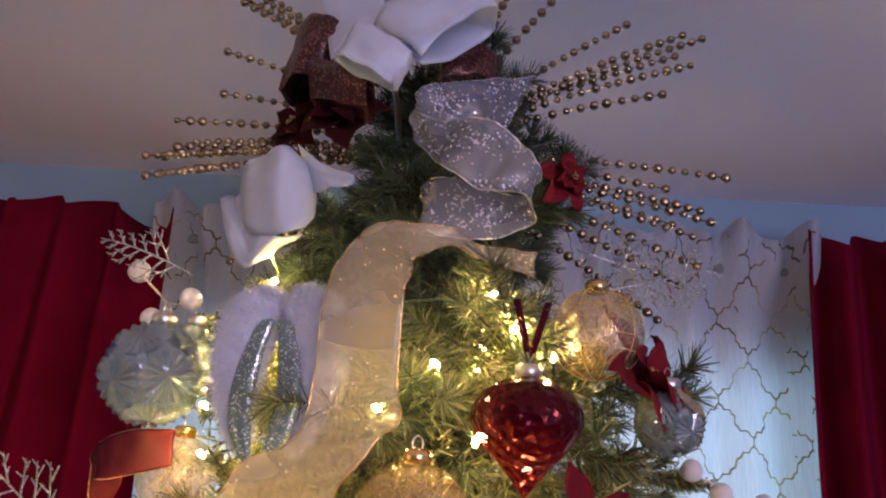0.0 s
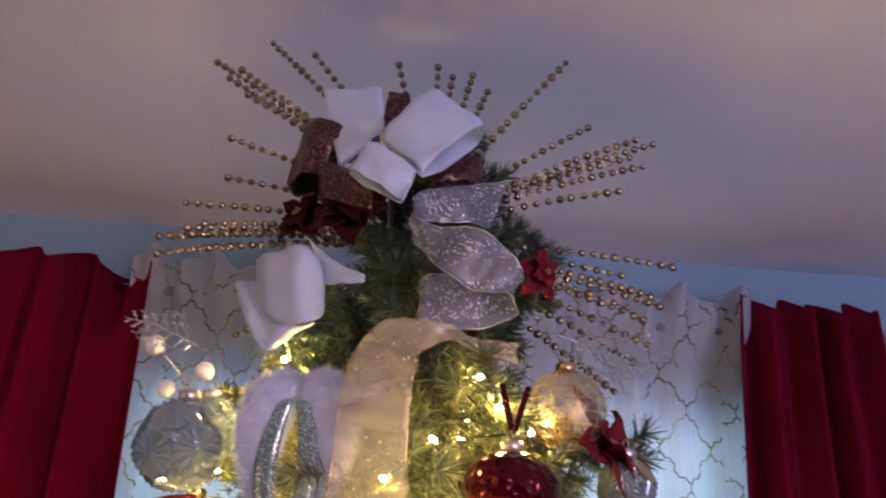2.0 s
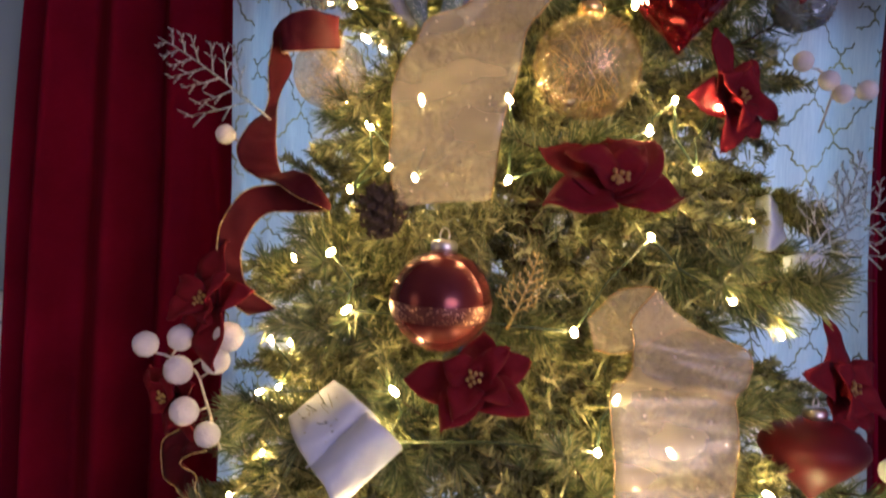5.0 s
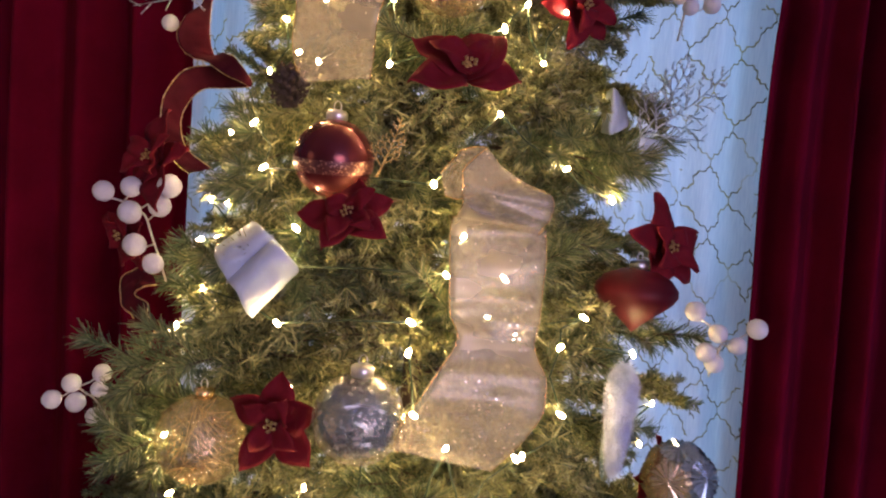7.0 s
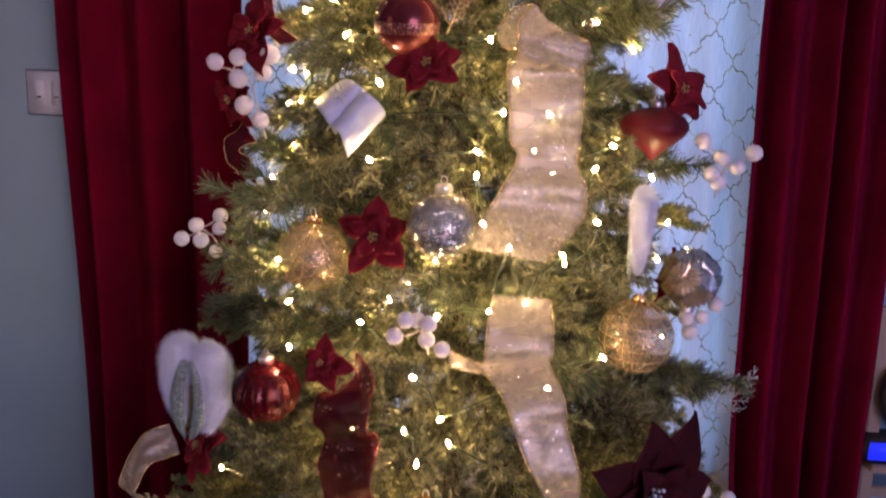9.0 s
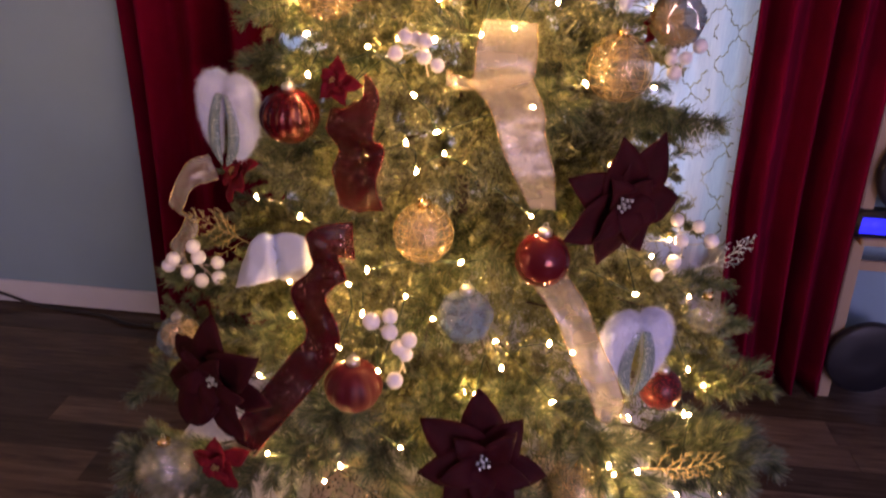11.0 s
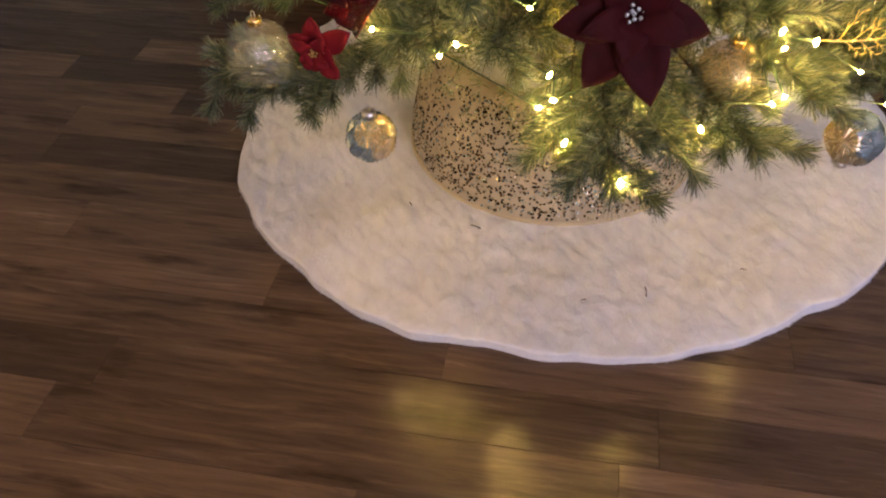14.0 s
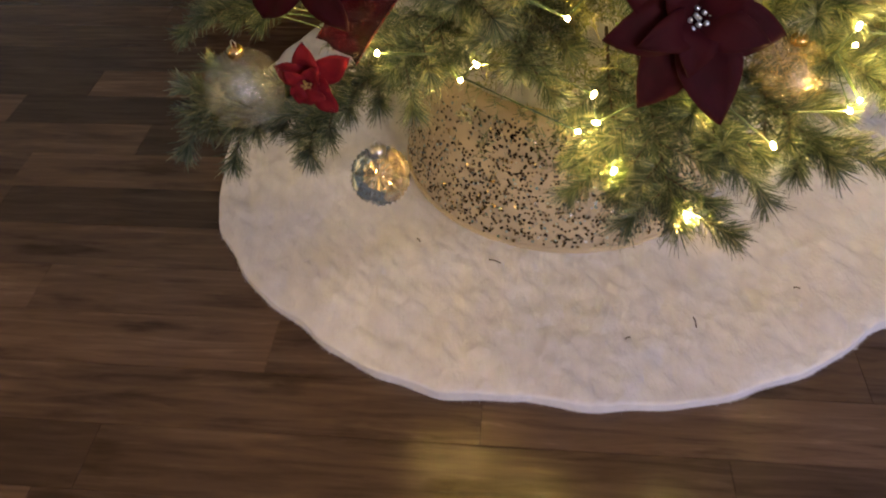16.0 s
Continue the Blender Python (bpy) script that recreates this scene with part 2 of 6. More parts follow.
# dark green needles, with the shade of the bulbless top put into the colour
SHADED_PINE = needle_cloth("shaded_pine_needles", [(0.0, (0.012, 0.030, 0.022)), (0.6, (0.040, 0.070, 0.042)), (1.0, (0.15, 0.18, 0.11))])
LOW_PINE = needle_cloth("frosted_pine_needles", [(0.0, (0.020, 0.046, 0.034)), (0.55, (0.072, 0.105, 0.064)), (1.0, (0.30, 0.31, 0.20))])
CEDAR = needle_cloth("cedar_sprays", [(0.0, (0.065, 0.090, 0.038)), (0.5, (0.19, 0.205, 0.085)), (1.0, (0.36, 0.36, 0.19))])
BARK = surface("brown_wire", (0.07, 0.045, 0.028), 0.8)
FUR = surface("white_plush", (0.76, 0.745, 0.725), 0.95, vary=0.09, scale=34, bump=0.8, grain=85, distance=0.005, sheen=0.3, stretch=(1, 0.6, 1))
BLACK = surface("black_plastic", (0.015, 0.015, 0.017), 0.45)

# ---- mesh helpers ----


def part(name, bm, material, parent=None, label="", smooth=True):
    """Links a bmesh as one mesh object, under a thing or a part."""
    me = bpy.data.meshes.new(name)
    bm.to_mesh(me)
    bm.free()
    return part_of(name, me, material, parent, label, smooth)


def part_of(name, me, material, parent=None, label="", smooth=True):
    if material and not me.materials:
        me.materials.append(material)
    me.polygons.foreach_set("use_smooth", [smooth] * len(me.polygons))
    ob = new(name, me)
    if parent:
        ob.parent = parent
    if label:
        ob["label"] = label
    return ob


def thing(name, m, label, category, group="", kind=""):
    ob = new(name)
    ob.empty_display_size = 0.05
    ob.matrix_world = m
    return tagged(ob, label, category, group, kind)


def box(bm, x0, y0, z0, x1, y1, z1, bevel=0.0):
    r = bmesh.ops.create_cube(bm, size=1, matrix=Matrix.Translation(((x0 + x1) / 2, (y0 + y1) / 2, (z0 + z1) / 2)) @ Matrix.Diagonal((x1 - x0, y1 - y0, z1 - z0, 1)))
    if bevel:
        es = list({e for v in r["verts"] for e in v.link_edges})
        bmesh.ops.bevel(bm, geom=es, offset=bevel, segments=2, affect="EDGES")
    return bm


def boxed(x0, y0, z0, x1, y1, z1, bevel=0.0):
    return box(bmesh.new(), x0, y0, z0, x1, y1, z1, bevel)


def lathe(profile, n=32, cap=True):
    """A turned body from (radius, height) pairs."""
    bm = bmesh.new()
    rings = [[bm.verts.new((r * math.cos(2 * math.pi * k / n), r * math.sin(2 * math.pi * k / n), z)) for k in range(n)] for r, z in profile]
    for a, c in zip(rings, rings[1:]):
        for k in range(n):
            bm.faces.new((a[k], a[(k + 1) % n], c[(k + 1) % n], c[k]))
    if cap:
        bm.faces.new(rings[0][::-1])
        bm.faces.new(rings[-1])
    return bm


def tube(points, radius, n=6, bm=None, taper=1.0):
    """A round bar along a line of points."""
    bm = bm or bmesh.new()
    pts = [Vector(p) for p in points]
    rings = []
    for i, p in enumerate(pts):
        way = (pts[min(i + 1, len(pts) - 1)] - pts[max(i - 1, 0)]).normalized()
        side = way.orthogonal().normalized()
        other = way.cross(side)
        r = radius * (1 + (taper - 1) * i / max(1, len(pts) - 1))
        rings.append([bm.verts.new(p + r * (math.cos(2 * math.pi * k / n) * side + math.sin(2 * math.pi * k / n) * other)) for k in range(n)])
    for a, c in zip(rings, rings[1:]):
        for k in range(n):
            bm.faces.new((a[k], a[(k + 1) % n], c[(k + 1) % n], c[k]))
    bm.faces.new(rings[0][::-1])
    bm.faces.new(rings[-1])
    return bm


def ball(bm, c, r, level=2):
    bmesh.ops.create_icosphere(bm, subdivisions=level, radius=r, matrix=Matrix.Translation(c))
    return bm


# ---- room ----
WALL_Y, LEFT_X, RIGHT_X, BACK_Y, TOP = 1.56, -2.6, 2.6, -2.6, 2.44
WIN = (-0.74, 0.70, 0.42, 2.10)


def wall(name, pieces, label):
    bm = bmesh.new()
    for p in pieces:
        box(bm, *p)
    return tagged(part(name, bm, WALL, smooth=False), label, "wall", kind="structure")


x0, x1, z0, z1 = WIN
wall("wall_north", [(LEFT_X, WALL_Y, 0, x0, WALL_Y + 0.14, TOP), (x1, WALL_Y, 0, RIGHT_X, WALL_Y + 0.14, TOP), (x0, WALL_Y, 0, x1, WALL_Y + 0.14, z0), (x0, WALL_Y, z1, x1, WALL_Y + 0.14, TOP)],
     "painted pale blue wall with the window behind the tree")
# this wall's opening is added for the warm light
wall("wall_west", [(LEFT_X - 0.14, BACK_Y, 0, LEFT_X, -1.35, TOP), (LEFT_X - 0.14, -0.45, 0, LEFT_X, WALL_Y + 0.14, TOP), (LEFT_X - 0.14, -1.35, 2.05, LEFT_X, -0.45, TOP)], "painted pale blue wall with an added opening")
wall("wall_east", [(RIGHT_X, BACK_Y, 0, RIGHT_X + 0.14, WALL_Y + 0.14, TOP)], "plain painted pale blue wall")
wall("wall_south", [(LEFT_X - 0.14, BACK_Y - 0.14, 0, 0.7, BACK_Y, TOP), (2.5, BACK_Y - 0.14, 0, RIGHT_X + 0.14, BACK_Y, TOP), (0.7, BACK_Y - 0.14, 0, 2.5, BACK_Y, 0.8), (0.7, BACK_Y - 0.14, 2.1, 2.5, BACK_Y, TOP)],
     "painted pale blue wall with a wide window")
tagged(part("ceiling", boxed(LEFT_X - 0.14, BACK_Y - 0.14, TOP, RIGHT_X + 0.14, WALL_Y + 0.14, TOP + 0.1), CEILING, smooth=False), "white lightly textured painted ceiling", "ceiling", kind="structure")

bm = boxed(LEFT_X, WALL_Y - 0.014, 0.004, RIGHT_X, WALL_Y, 0.085, 0.004)
tagged(part("baseboard", bm, TRIM, smooth=False), "white painted baseboard along the blue wall", "baseboard", kind="structure")

# window with two sashes behind the sheers
win = thing("window_1", pose(0, 0, 0), "white double window lit by blue daylight", "window", kind="structure")
bm = bmesh.new()
for b in ((x0, z0, x0 + 0.05, z1), (x1 - 0.05, z0, x1, z1), (x0 + 0.05, z0, x1 - 0.05, z0 + 0.05), (x0 + 0.05, z1 - 0.05, x1 - 0.05, z1), (-0.05, z0 + 0.05, 0.01, z1 - 0.05)):
    box(bm, b[0], WALL_Y + 0.03, b[1], b[2], WALL_Y + 0.11, b[3])
part("window_frame", bm, TRIM, win, smooth=False)
for a, b in ((x0 + 0.05, -0.05), (0.01, x1 - 0.05)):
    part("sash_rail", boxed(a, WALL_Y + 0.045, 1.26, b, WALL_Y + 0.09, 1.31, 0.004), TRIM, win, smooth=False)
    for c, d in ((z0 + 0.05, 1.26), (1.31, z1 - 0.05)):
        ob = part("pane", boxed(a, WALL_Y + 0.065, c, b, WALL_Y + 0.07, d), PANE, win, smooth=False)
        ob.visible_shadow = False
part("window_sill", boxed(x0 - 0.04, WALL_Y - 0.03, z0 - 0.03, x1 + 0.04, WALL_Y + 0.03, z0, 0.005), TRIM, win, smooth=False)


def hanging(name, label, edges, folds, depth, y, top, bottom, material, rows=40, cols=150, seed=1, ruffle=0.0, category="curtain", solid=0.003, dip=None):
    """Gathered cloth between two edges; edges(v) gives its left and right x at height share v (0 at the top)."""
    rnd = random.Random(seed)
    ph = [rnd.uniform(0, 6.28) for _ in range(8)]
    bm = bmesh.new()
    uv = bm.loops.layers.uv.new("cloth")
    grid = []
    for j in range(rows + 1):
        v = j / rows
        l, r = edges(v)
        row = []
        for i in range(cols + 1):
            u = i / cols
            w = u + 0.012 * math.sin(5 * u + ph[0] + 0.8 * v) + 0.01 * math.sin(11 * u + ph[1] - 1.5 * v)
            fold = math.sin(2 * math.pi * folds * w + ph[2])
            fold = math.copysign(abs(fold) ** 1.15, fold)
            amp = depth * (1 + 0.25 * math.sin(3 * w * folds + ph[3])) * (0.75 + 0.35 * v)
            yy = y + amp * fold + 0.10 * depth * math.sin(0.6 * folds * 2 * math.pi * w + ph[4] + 2 * v)
            zz = top + (bottom - top) * v
            if dip:  # the cloth passes behind its rod here
                yy += dip[2] * math.exp(-((u - dip[0]) / dip[1]) ** 2) * max(0.0, 1 - 9 * v)
            if v == 0 and not ruffle:
                zz += 0.02 * fold * min(1.0, 9 * u, 9 * (1 - u))
            if ruffle and v < 0.06:
                yy -= 0.080 * (1 - (v / 0.06) ** 2)
            if ruffle and v < 0.04:
                zz += ruffle * math.sin(folds * 5.1 * u + ph[5]) * (1 - v / 0.04)
                yy += ruffle * 0.8 * math.sin(folds * 9.7 * u + ph[6])
            row.append((bm.verts.new((l + (r - l) * u + 0.004 * math.sin(9 * v + ph[7]), yy, zz)), u, v))
        grid.append(row)
    wide = 2.0 * abs(edges(0)[1] - edges(0)[0])
    for a, b in zip(grid, grid[1:]):
        for i in range(cols):
            f = bm.faces.new((b[i][0], b[i + 1][0], a[i + 1][0], a[i][0]))
            for lp, (_, u, v) in zip(f.loops, (b[i], b[i + 1], a[i + 1], a[i])):
                lp[uv].uv = (u * wide, v * (bottom - top))
    ob = part(name, bm, material)
    s = ob.modifiers.new("cloth", "SOLIDIFY")
    s.thickness = solid
    return tagged(ob, label, category)


hanging("sheer_curtain", "white sheer curtain printed with a gold trellis, backlit by the window", lambda v: (-0.70, 0.64 + 0.13 * max(0, v - 0.3) / 0.7), 13, 0.016, 1.520, 2.320, 0.03, VOILE, cols=420, seed=5, ruffle=0.020, solid=0.0006)


def left_edges(v):
    return -1.052 - 0.008 * math.sin(5 * v), -0.660 + 0.045 * min(1, v * 3.5)


def right_edges(v):
    z = 2.32 - 2.29 * v
    return float(np.interp(z, (0.03, 0.2, 0.63, 1.13, 1.58, 1.84, 2.32), (0.705, 0.685, 0.632, 0.600, 0.579, 0.578, 0.594))), 0.915 + 0.12 * v


hanging("velvet_curtain", "dark red velvet curtain hanging in deep folds from a steel rod", left_edges, 3.5, 0.048, 1.430, 2.305, 0.03, VELVET, seed=2, dip=(0.80, 0.06, 0.13))["group"] = "red curtains"
hanging("velvet_curtain", "dark red velvet curtain hanging in deep folds beside the window", right_edges, 4.5, 0.046, 1.430, 2.308, 0.02, VELVET, seed=7)["group"] = "red curtains"

rod = thing("curtain_rod", pose(0, 1.488, 2.255), "brushed steel curtain rod with crystal ball ends", "curtain rod")
part("bar", tube([(-1.085, 0, 0), (0.935, 0, 0)], 0.0105, 12), CHROME, rod)
for s, x in ((-1, -1.085), (1, 0.935)):
    part("finial", ball(bmesh.new(), (x + s * 0.046, 0, 0), 0.040, 2), CRYSTAL, rod, "faceted clear crystal ball", smooth=False)
    part("collar", tube([(x - s * 0.004, 0, 0), (x + s * 0.016, 0, 0)], 0.016, 12), CHROME, rod)
    part("bracket", tube([(x + s * -0.03, 0, -0.012), (x + s * -0.03, 0.04, -0.02), (x + s * -0.03, 0.072, -0.02)], 0.006, 8), CHROME, rod)

# floor boards
bm = boxed(LEFT_X - 0.14, BACK_Y - 0.14, -0.06, RIGHT_X + 0.14, WALL_Y + 0.14, -0.008)
floor = tagged(part("floor", bm, JOINT, smooth=False), "brown wood-look laminate plank floor", "floor", kind="structure")

# ---- tree ----
AXIS = Vector((-0.065, 0.85, 0))
OUTLINE = [(0.16, 0.66), (0.35, 0.66), (0.5, 0.61), (0.7, 0.55), (0.9, 0.47), (1.1, 0.42), (1.3, 0.40), (1.5, 0.34), (1.75, 0.295), (2.0, 0.205), (2.15, 0.15), (2.30, 0.06)]
HEIGHTS = [z for z, r in OUTLINE]
REACH = [r for z, r in OUTLINE]


def reach(z):
    return float(np.interp(z, HEIGHTS, REACH))


# radius of the layer in which lights and baubles sit
SEAT_Z = [0.0, 0.2, 0.35, 0.5, 0.75, 1.0, 1.35, 1.6, 1.85, 2.05, 2.2, 2.4]
SEAT_R = [0.62, 0.60, 0.57, 0.51, 0.42, 0.36, 0.29, 0.24, 0.205, 0.16, 0.12, 0.08]


def seat(degrees, z, out=0.0):
    a, r = radians(degrees), float(np.interp(z, SEAT_Z, SEAT_R)) + out
    return Vector((AXIS.x + r * math.sin(a), AXIS.y - r * math.cos(a), z))


def foliage(length, twigs, needle, width, per_metre, droop, seed, flat=0.0, brush=0):
    """A wired branch along +x with needled side twigs: one stem mesh and one needle mesh."""
    rnd = random.Random(seed)
    vs, fs = [], []

    def needles(points, count, size, fan):
        for _ in range(count):
            u = rnd.random()
            i = min(int(u * (len(points) - 1)), len(points) - 2)
            p = points[i].lerp(points[i + 1], u * (len(points) - 1) - i)
            way = (points[i + 1] - points[i]).normalized()
            out = Vector((rnd.gauss(0, 1), rnd.gauss(0, 1), rnd.gauss(0, 1) * (1 - flat)))
            out = (out - way * out.dot(way)).normalized()
            d = (way * rnd.uniform(0.45, 1.1) + out * fan).normalized()
            tip = p + d * size * rnd.uniform(0.7, 1.15)
            side = d.cross(Vector((rnd.gauss(0, 1), rnd.gauss(0, 1), rnd.gauss(0, 1)))).normalized() * width / 2
            n = len(vs)
            vs.extend([p - side, p + side, tip + side * 0.5, tip - side * 0.5])
            fs.append((n, n + 1, n + 2, n + 3))

    def line(base, way, size, bend):
        pts = []
        for k in range(5):
            u = k / 4
            pts.append(base + way * size * u + Vector((0, 0, -bend * u * u)))
        return pts

    bm = bmesh.new()
    stem = line(Vector((0, 0, 0)), Vector((1, 0, 0.12)).normalized(), length, droop)
    tube(stem, 0.0028, 5, bm, 0.4)
    needles(stem[1:], int(per_metre * length * 0.75), needle, 0.8)
    for k in range(twigs):
        u = 0.22 + 0.72 * (k + rnd.random() * 0.6) / twigs
        i = min(int(u * 4), 3)
        base = stem[i].lerp(stem[i + 1], u * 4 - i)
        s = -1 if k % 2 else 1
        way = Vector((rnd.uniform(0.55, 1.0), s * rnd.uniform(0.5, 0.95), rnd.uniform(-0.35, 0.45))).normalized()
        size = length * rnd.uniform(0.26, 0.42) * (1.1 - 0.45 * u)
        pts = line(base, way, size, size * 0.12)
        tube(pts, 0.0016, 4, bm, 0.5)
        needles(pts, int(per_metre * size), needle, 0.85)
        if brush:
            needles(pts[3:], brush, needle * 1.1, 0.5)
    if brush:
        needles(stem[3:], brush * 2, needle * 1.2, 0.5)
    me = bpy.data.meshes.new("needles")
    me.from_pydata(vs, [], fs)
    return bm, me


def branch_kind(length, twigs, needle, width, per_metre, droop, seed, material, flat=0.0, brush=0):
    """Stem and needles of one branch in a single mesh with two materials."""
    bm, me = foliage(length, twigs, needle, width, per_metre, droop, seed, flat, brush)
    stems = len(bm.faces)
    bm.from_mesh(me)
    out = bpy.data.meshes.new("branch")
    bm.to_mesh(out)
    bm.free()
    bpy.data.meshes.remove(me)
    out.materials.append(BARK)
    out.materials.append(material)
    out.polygons.foreach_set("material_index", [0] * stems + [1] * (len(out.polygons) - stems))
    return out


PINES = [branch_kind(0.26, 12, 0.026, 0.0016, 1700, 0.03, s, PINE, 0.1, 40) for s in range(4)]
CEDARS = [branch_kind(0.25, 22, 0.0125, 0.0026, 3000, 0.05, 20 + s, CEDAR, 0.25) for s in range(4)]
LOWS = [branch_kind(0.26, 9, 0.031, 0.0014, 3000, 0.03, 70 + s, LOW_PINE, 0.1, 110) for s in range(3)]
SHORTS = [branch_kind(0.15, 9, 0.024, 0.0013, 2300, 0.02, 40 + s, SHADED_PINE, 0.1, 40) for s in range(3)]

# ---- skirt and collar on the floor ----


SKIRT = Vector((-0.062, 0.892, 0))


def skirt_edge(a):
    """How far the uneven hem lies from the middle."""
    d = math.degrees(a) % 360
    return float(np.interp(d, (0, 3, 90, 170, 191, 202, 210, 223, 234, 246, 254, 264, 274, 284, 298, 311, 320, 337, 346, 360),
                           (0.734, 0.731, 0.715, 0.71, 0.706, 0.726, 0.738, 0.737, 0.729, 0.736, 0.728, 0.703, 0.712, 0.714, 0.716, 0.715, 0.735, 0.742, 0.747, 0.734))) + 0.002 * math.sin(23 * a) + 0.0015 * math.sin(41 * a + 2)


def skirt_nap(p):
    """Swells of the cloth and the combed lines of its pile."""
    across, along = 34 * (p.x + 0.8 * p.y), 13 * (p.x - p.y)
    h = 0.020 + 0.010 * noise.noise(p * 5 + Vector((3, 1, 0))) + 0.003 * noise.noise(p * 16)
    return h + 0.0042 * noise.noise(Vector((across, along, 2))) + 0.0022 * noise.noise(Vector((2.1 * across, 2.4 * along, 7)))


def skirt_mesh():
    bm = bmesh.new()
    n, rings = 520, 150
    c = SKIRT
    rows = []
    for j in range(rings + 1):
        u = j / rings
        row = []
        for k in range(n):
            a = 2 * math.pi * k / n
            edge = skirt_edge(a)
            r = 0.05 + (edge - 0.05) * min(1.0, u * 1.04)
            p = Vector((math.cos(a) * r, math.sin(a) * r, 0))
            h = skirt_nap(p)
            h += 0.005 * max(0, math.sin(9 * a + 4 * r)) * u + 0.009 * math.exp(-((math.degrees(a) % 360 - 206) / 7) ** 2) * math.exp(-((r - 0.52) / 0.16) ** 2)
            if u > 0.93:
                h *= max(0.0, 1 - ((u - 0.93) / 0.07) ** 2.5)
            row.append(bm.verts.new(c + p + Vector((0, 0, max(h, 0.0) + 0.001))))
        rows.append(row)
    for a, b in zip(rows, rows[1:]):
        for k in range(n):
            bm.faces.new((a[k], a[(k + 1) % n], b[(k + 1) % n], b[k]))
    bm.faces.new(rows[0][::-1])
    return bm


skirt = thing("tree_skirt", pose(0, 0, 0), "round white plush tree skirt spread on the plank floor", "tree skirt")
part("plush", skirt_mesh(), FUR, skirt)
# the pile: short tufts that lean outwards, thick where the skirt is seen
rnd = random.Random(17)
vs, fs = [], []
for k in range(90000):
    a = math.radians(rnd.uniform(175, 375))
    u = 1 - 0.62 * rnd.random() ** 1.3
    r = skirt_edge(a) * u
    p = Vector((math.cos(a) * r, math.sin(a) * r, 0))
    lift = skirt_nap(p) - 0.003
    lift *= 1.0 if u < 0.95 else max(0.12, 1 - ((u - 0.95) / 0.05) ** 2)
    lie = 1.9 + 1.2 * noise.noise(p * 2.2)
    d = Vector((math.cos(a + 0.35) * lie + rnd.gauss(0, 0.5), math.sin(a + 0.35) * lie + rnd.gauss(0, 0.5), 0.9)).normalized() * rnd.uniform(0.004, 0.008)
    p = SKIRT + p + Vector((0, 0, lift))
    w = d.cross(Vector((rnd.gauss(0, 1), rnd.gauss(0, 1), rnd.gauss(0, 1)))).normalized() * 0.0007
    i = len(vs)
    vs.extend([p - w, p + w, p + d])
    fs.append((i, i + 1, i + 2))
me = bpy.data.meshes.new("pile")
me.from_pydata(vs, [], fs)
part_of("pile", me, FUR, skirt, "short white plush pile")["kind"] = "stuff"
collar = thing("tree_collar", pose(-0.073, 0.797, 0.022) @ Matrix.Diagonal((0.955, 0.955, 1.0, 1)), "champagne fabric tree collar covered in small sequins", "tree collar")
FABRIC = surface("champagne_fabric", (0.50, 0.41, 0.26), 0.6, vary=0.15, scale=14, bump=0.3, grain=500, sheen=0.2)
rnd = random.Random(21)
SEQUIN, nt, b = tree_of("sequin_metal")
g = nt.nodes.new("ShaderNodeNewGeometry")
nt.links.new(ramp(nt, g.outputs["Random Per Island"], [(0.0, (0.03, 0.022, 0.014)), (0.62, (0.20, 0.14, 0.08)), (0.85, (0.75, 0.68, 0.50)), (1.0, (0.7, 0.85, 0.75))]), b.inputs["Base Color"])
b.inputs["Metallic"].default_value, b.inputs["Roughness"].default_value = 1.0, 0.22
part("cover", lathe([(0.305, 0.0), (0.322, 0.006), (0.318, 0.05), (0.298, 0.15), (0.268, 0.235), (0.250, 0.25), (0.240, 0.243), (0.240, 0.2)], 72, False), FABRIC, collar)
part("lining", lathe([(0.243, 0.20), (0.243, 0.235), (0.18, 0.262), (0.03, 0.272)], 48), FUR, collar, "cream plush top")
part("hem", lathe([(0.321, 0.0), (0.327, 0.004), (0.325, 0.011), (0.320, 0.012)], 72, False), FABRIC, collar)
vs, fs = [], []
for k in range(8600):
    u, a = rnd.random(), rnd.uniform(0, 2 * math.pi)
    dense = 0.5 + 0.5 * noise.noise(Vector((a * 2.5, u * 2, 4)))
    if rnd.random() > 0.35 + dense:
        continue
    zz = 0.018 + 0.0085 * round(25 * u) + rnd.gauss(0, 0.0024)
    rr = float(np.interp(zz, [0.006, 0.05, 0.15, 0.235], [0.322, 0.318, 0.298, 0.268])) + 0.002
    m = Matrix.Translation((rr * math.cos(a), rr * math.sin(a), zz)) @ Euler((0, radians(78) + rnd.gauss(0, 0.28), a + rnd.gauss(0, 0.28))).to_matrix().to_4x4()
    n = len(vs)
    size = rnd.uniform(0.0023, 0.0031)
    vs.extend([m @ Vector((size * math.cos(q), size * math.sin(q), 0)) for q in np.linspace(0, 2 * math.pi, 6, False)])
    fs.append(tuple(range(n, n + 6)))
me = bpy.data.meshes.new("sequin_layer")
me.from_pydata(vs, [], fs)
part_of("sequin_layer", me, SEQUIN, collar, "small gold and dark sequins", smooth=False)["kind"] = "stuff"

# ---- ornaments: materials ----
RED_GLASS = surface("red_glass", (0.065, 0.002, 0.006), 0.2, 0.45, vary=0.45, scale=55, bump=0.6, grain=110, distance=0.003)
HAMMERED, nt, b = tree_of("hammered_red_glass")
b.inputs["Base Color"].default_value = (0.085, 0.002, 0.008, 1)
b.inputs["Roughness"].default_value, b.inputs["Metallic"].default_value = 0.16, 0.65
cells = nt.nodes.new("ShaderNodeTexVoronoi")
nt.links.new(nt.nodes.new("ShaderNodeTexCoord").outputs["Object"], cells.inputs["Vector"])
cells.inputs["Scale"].default_value = 115
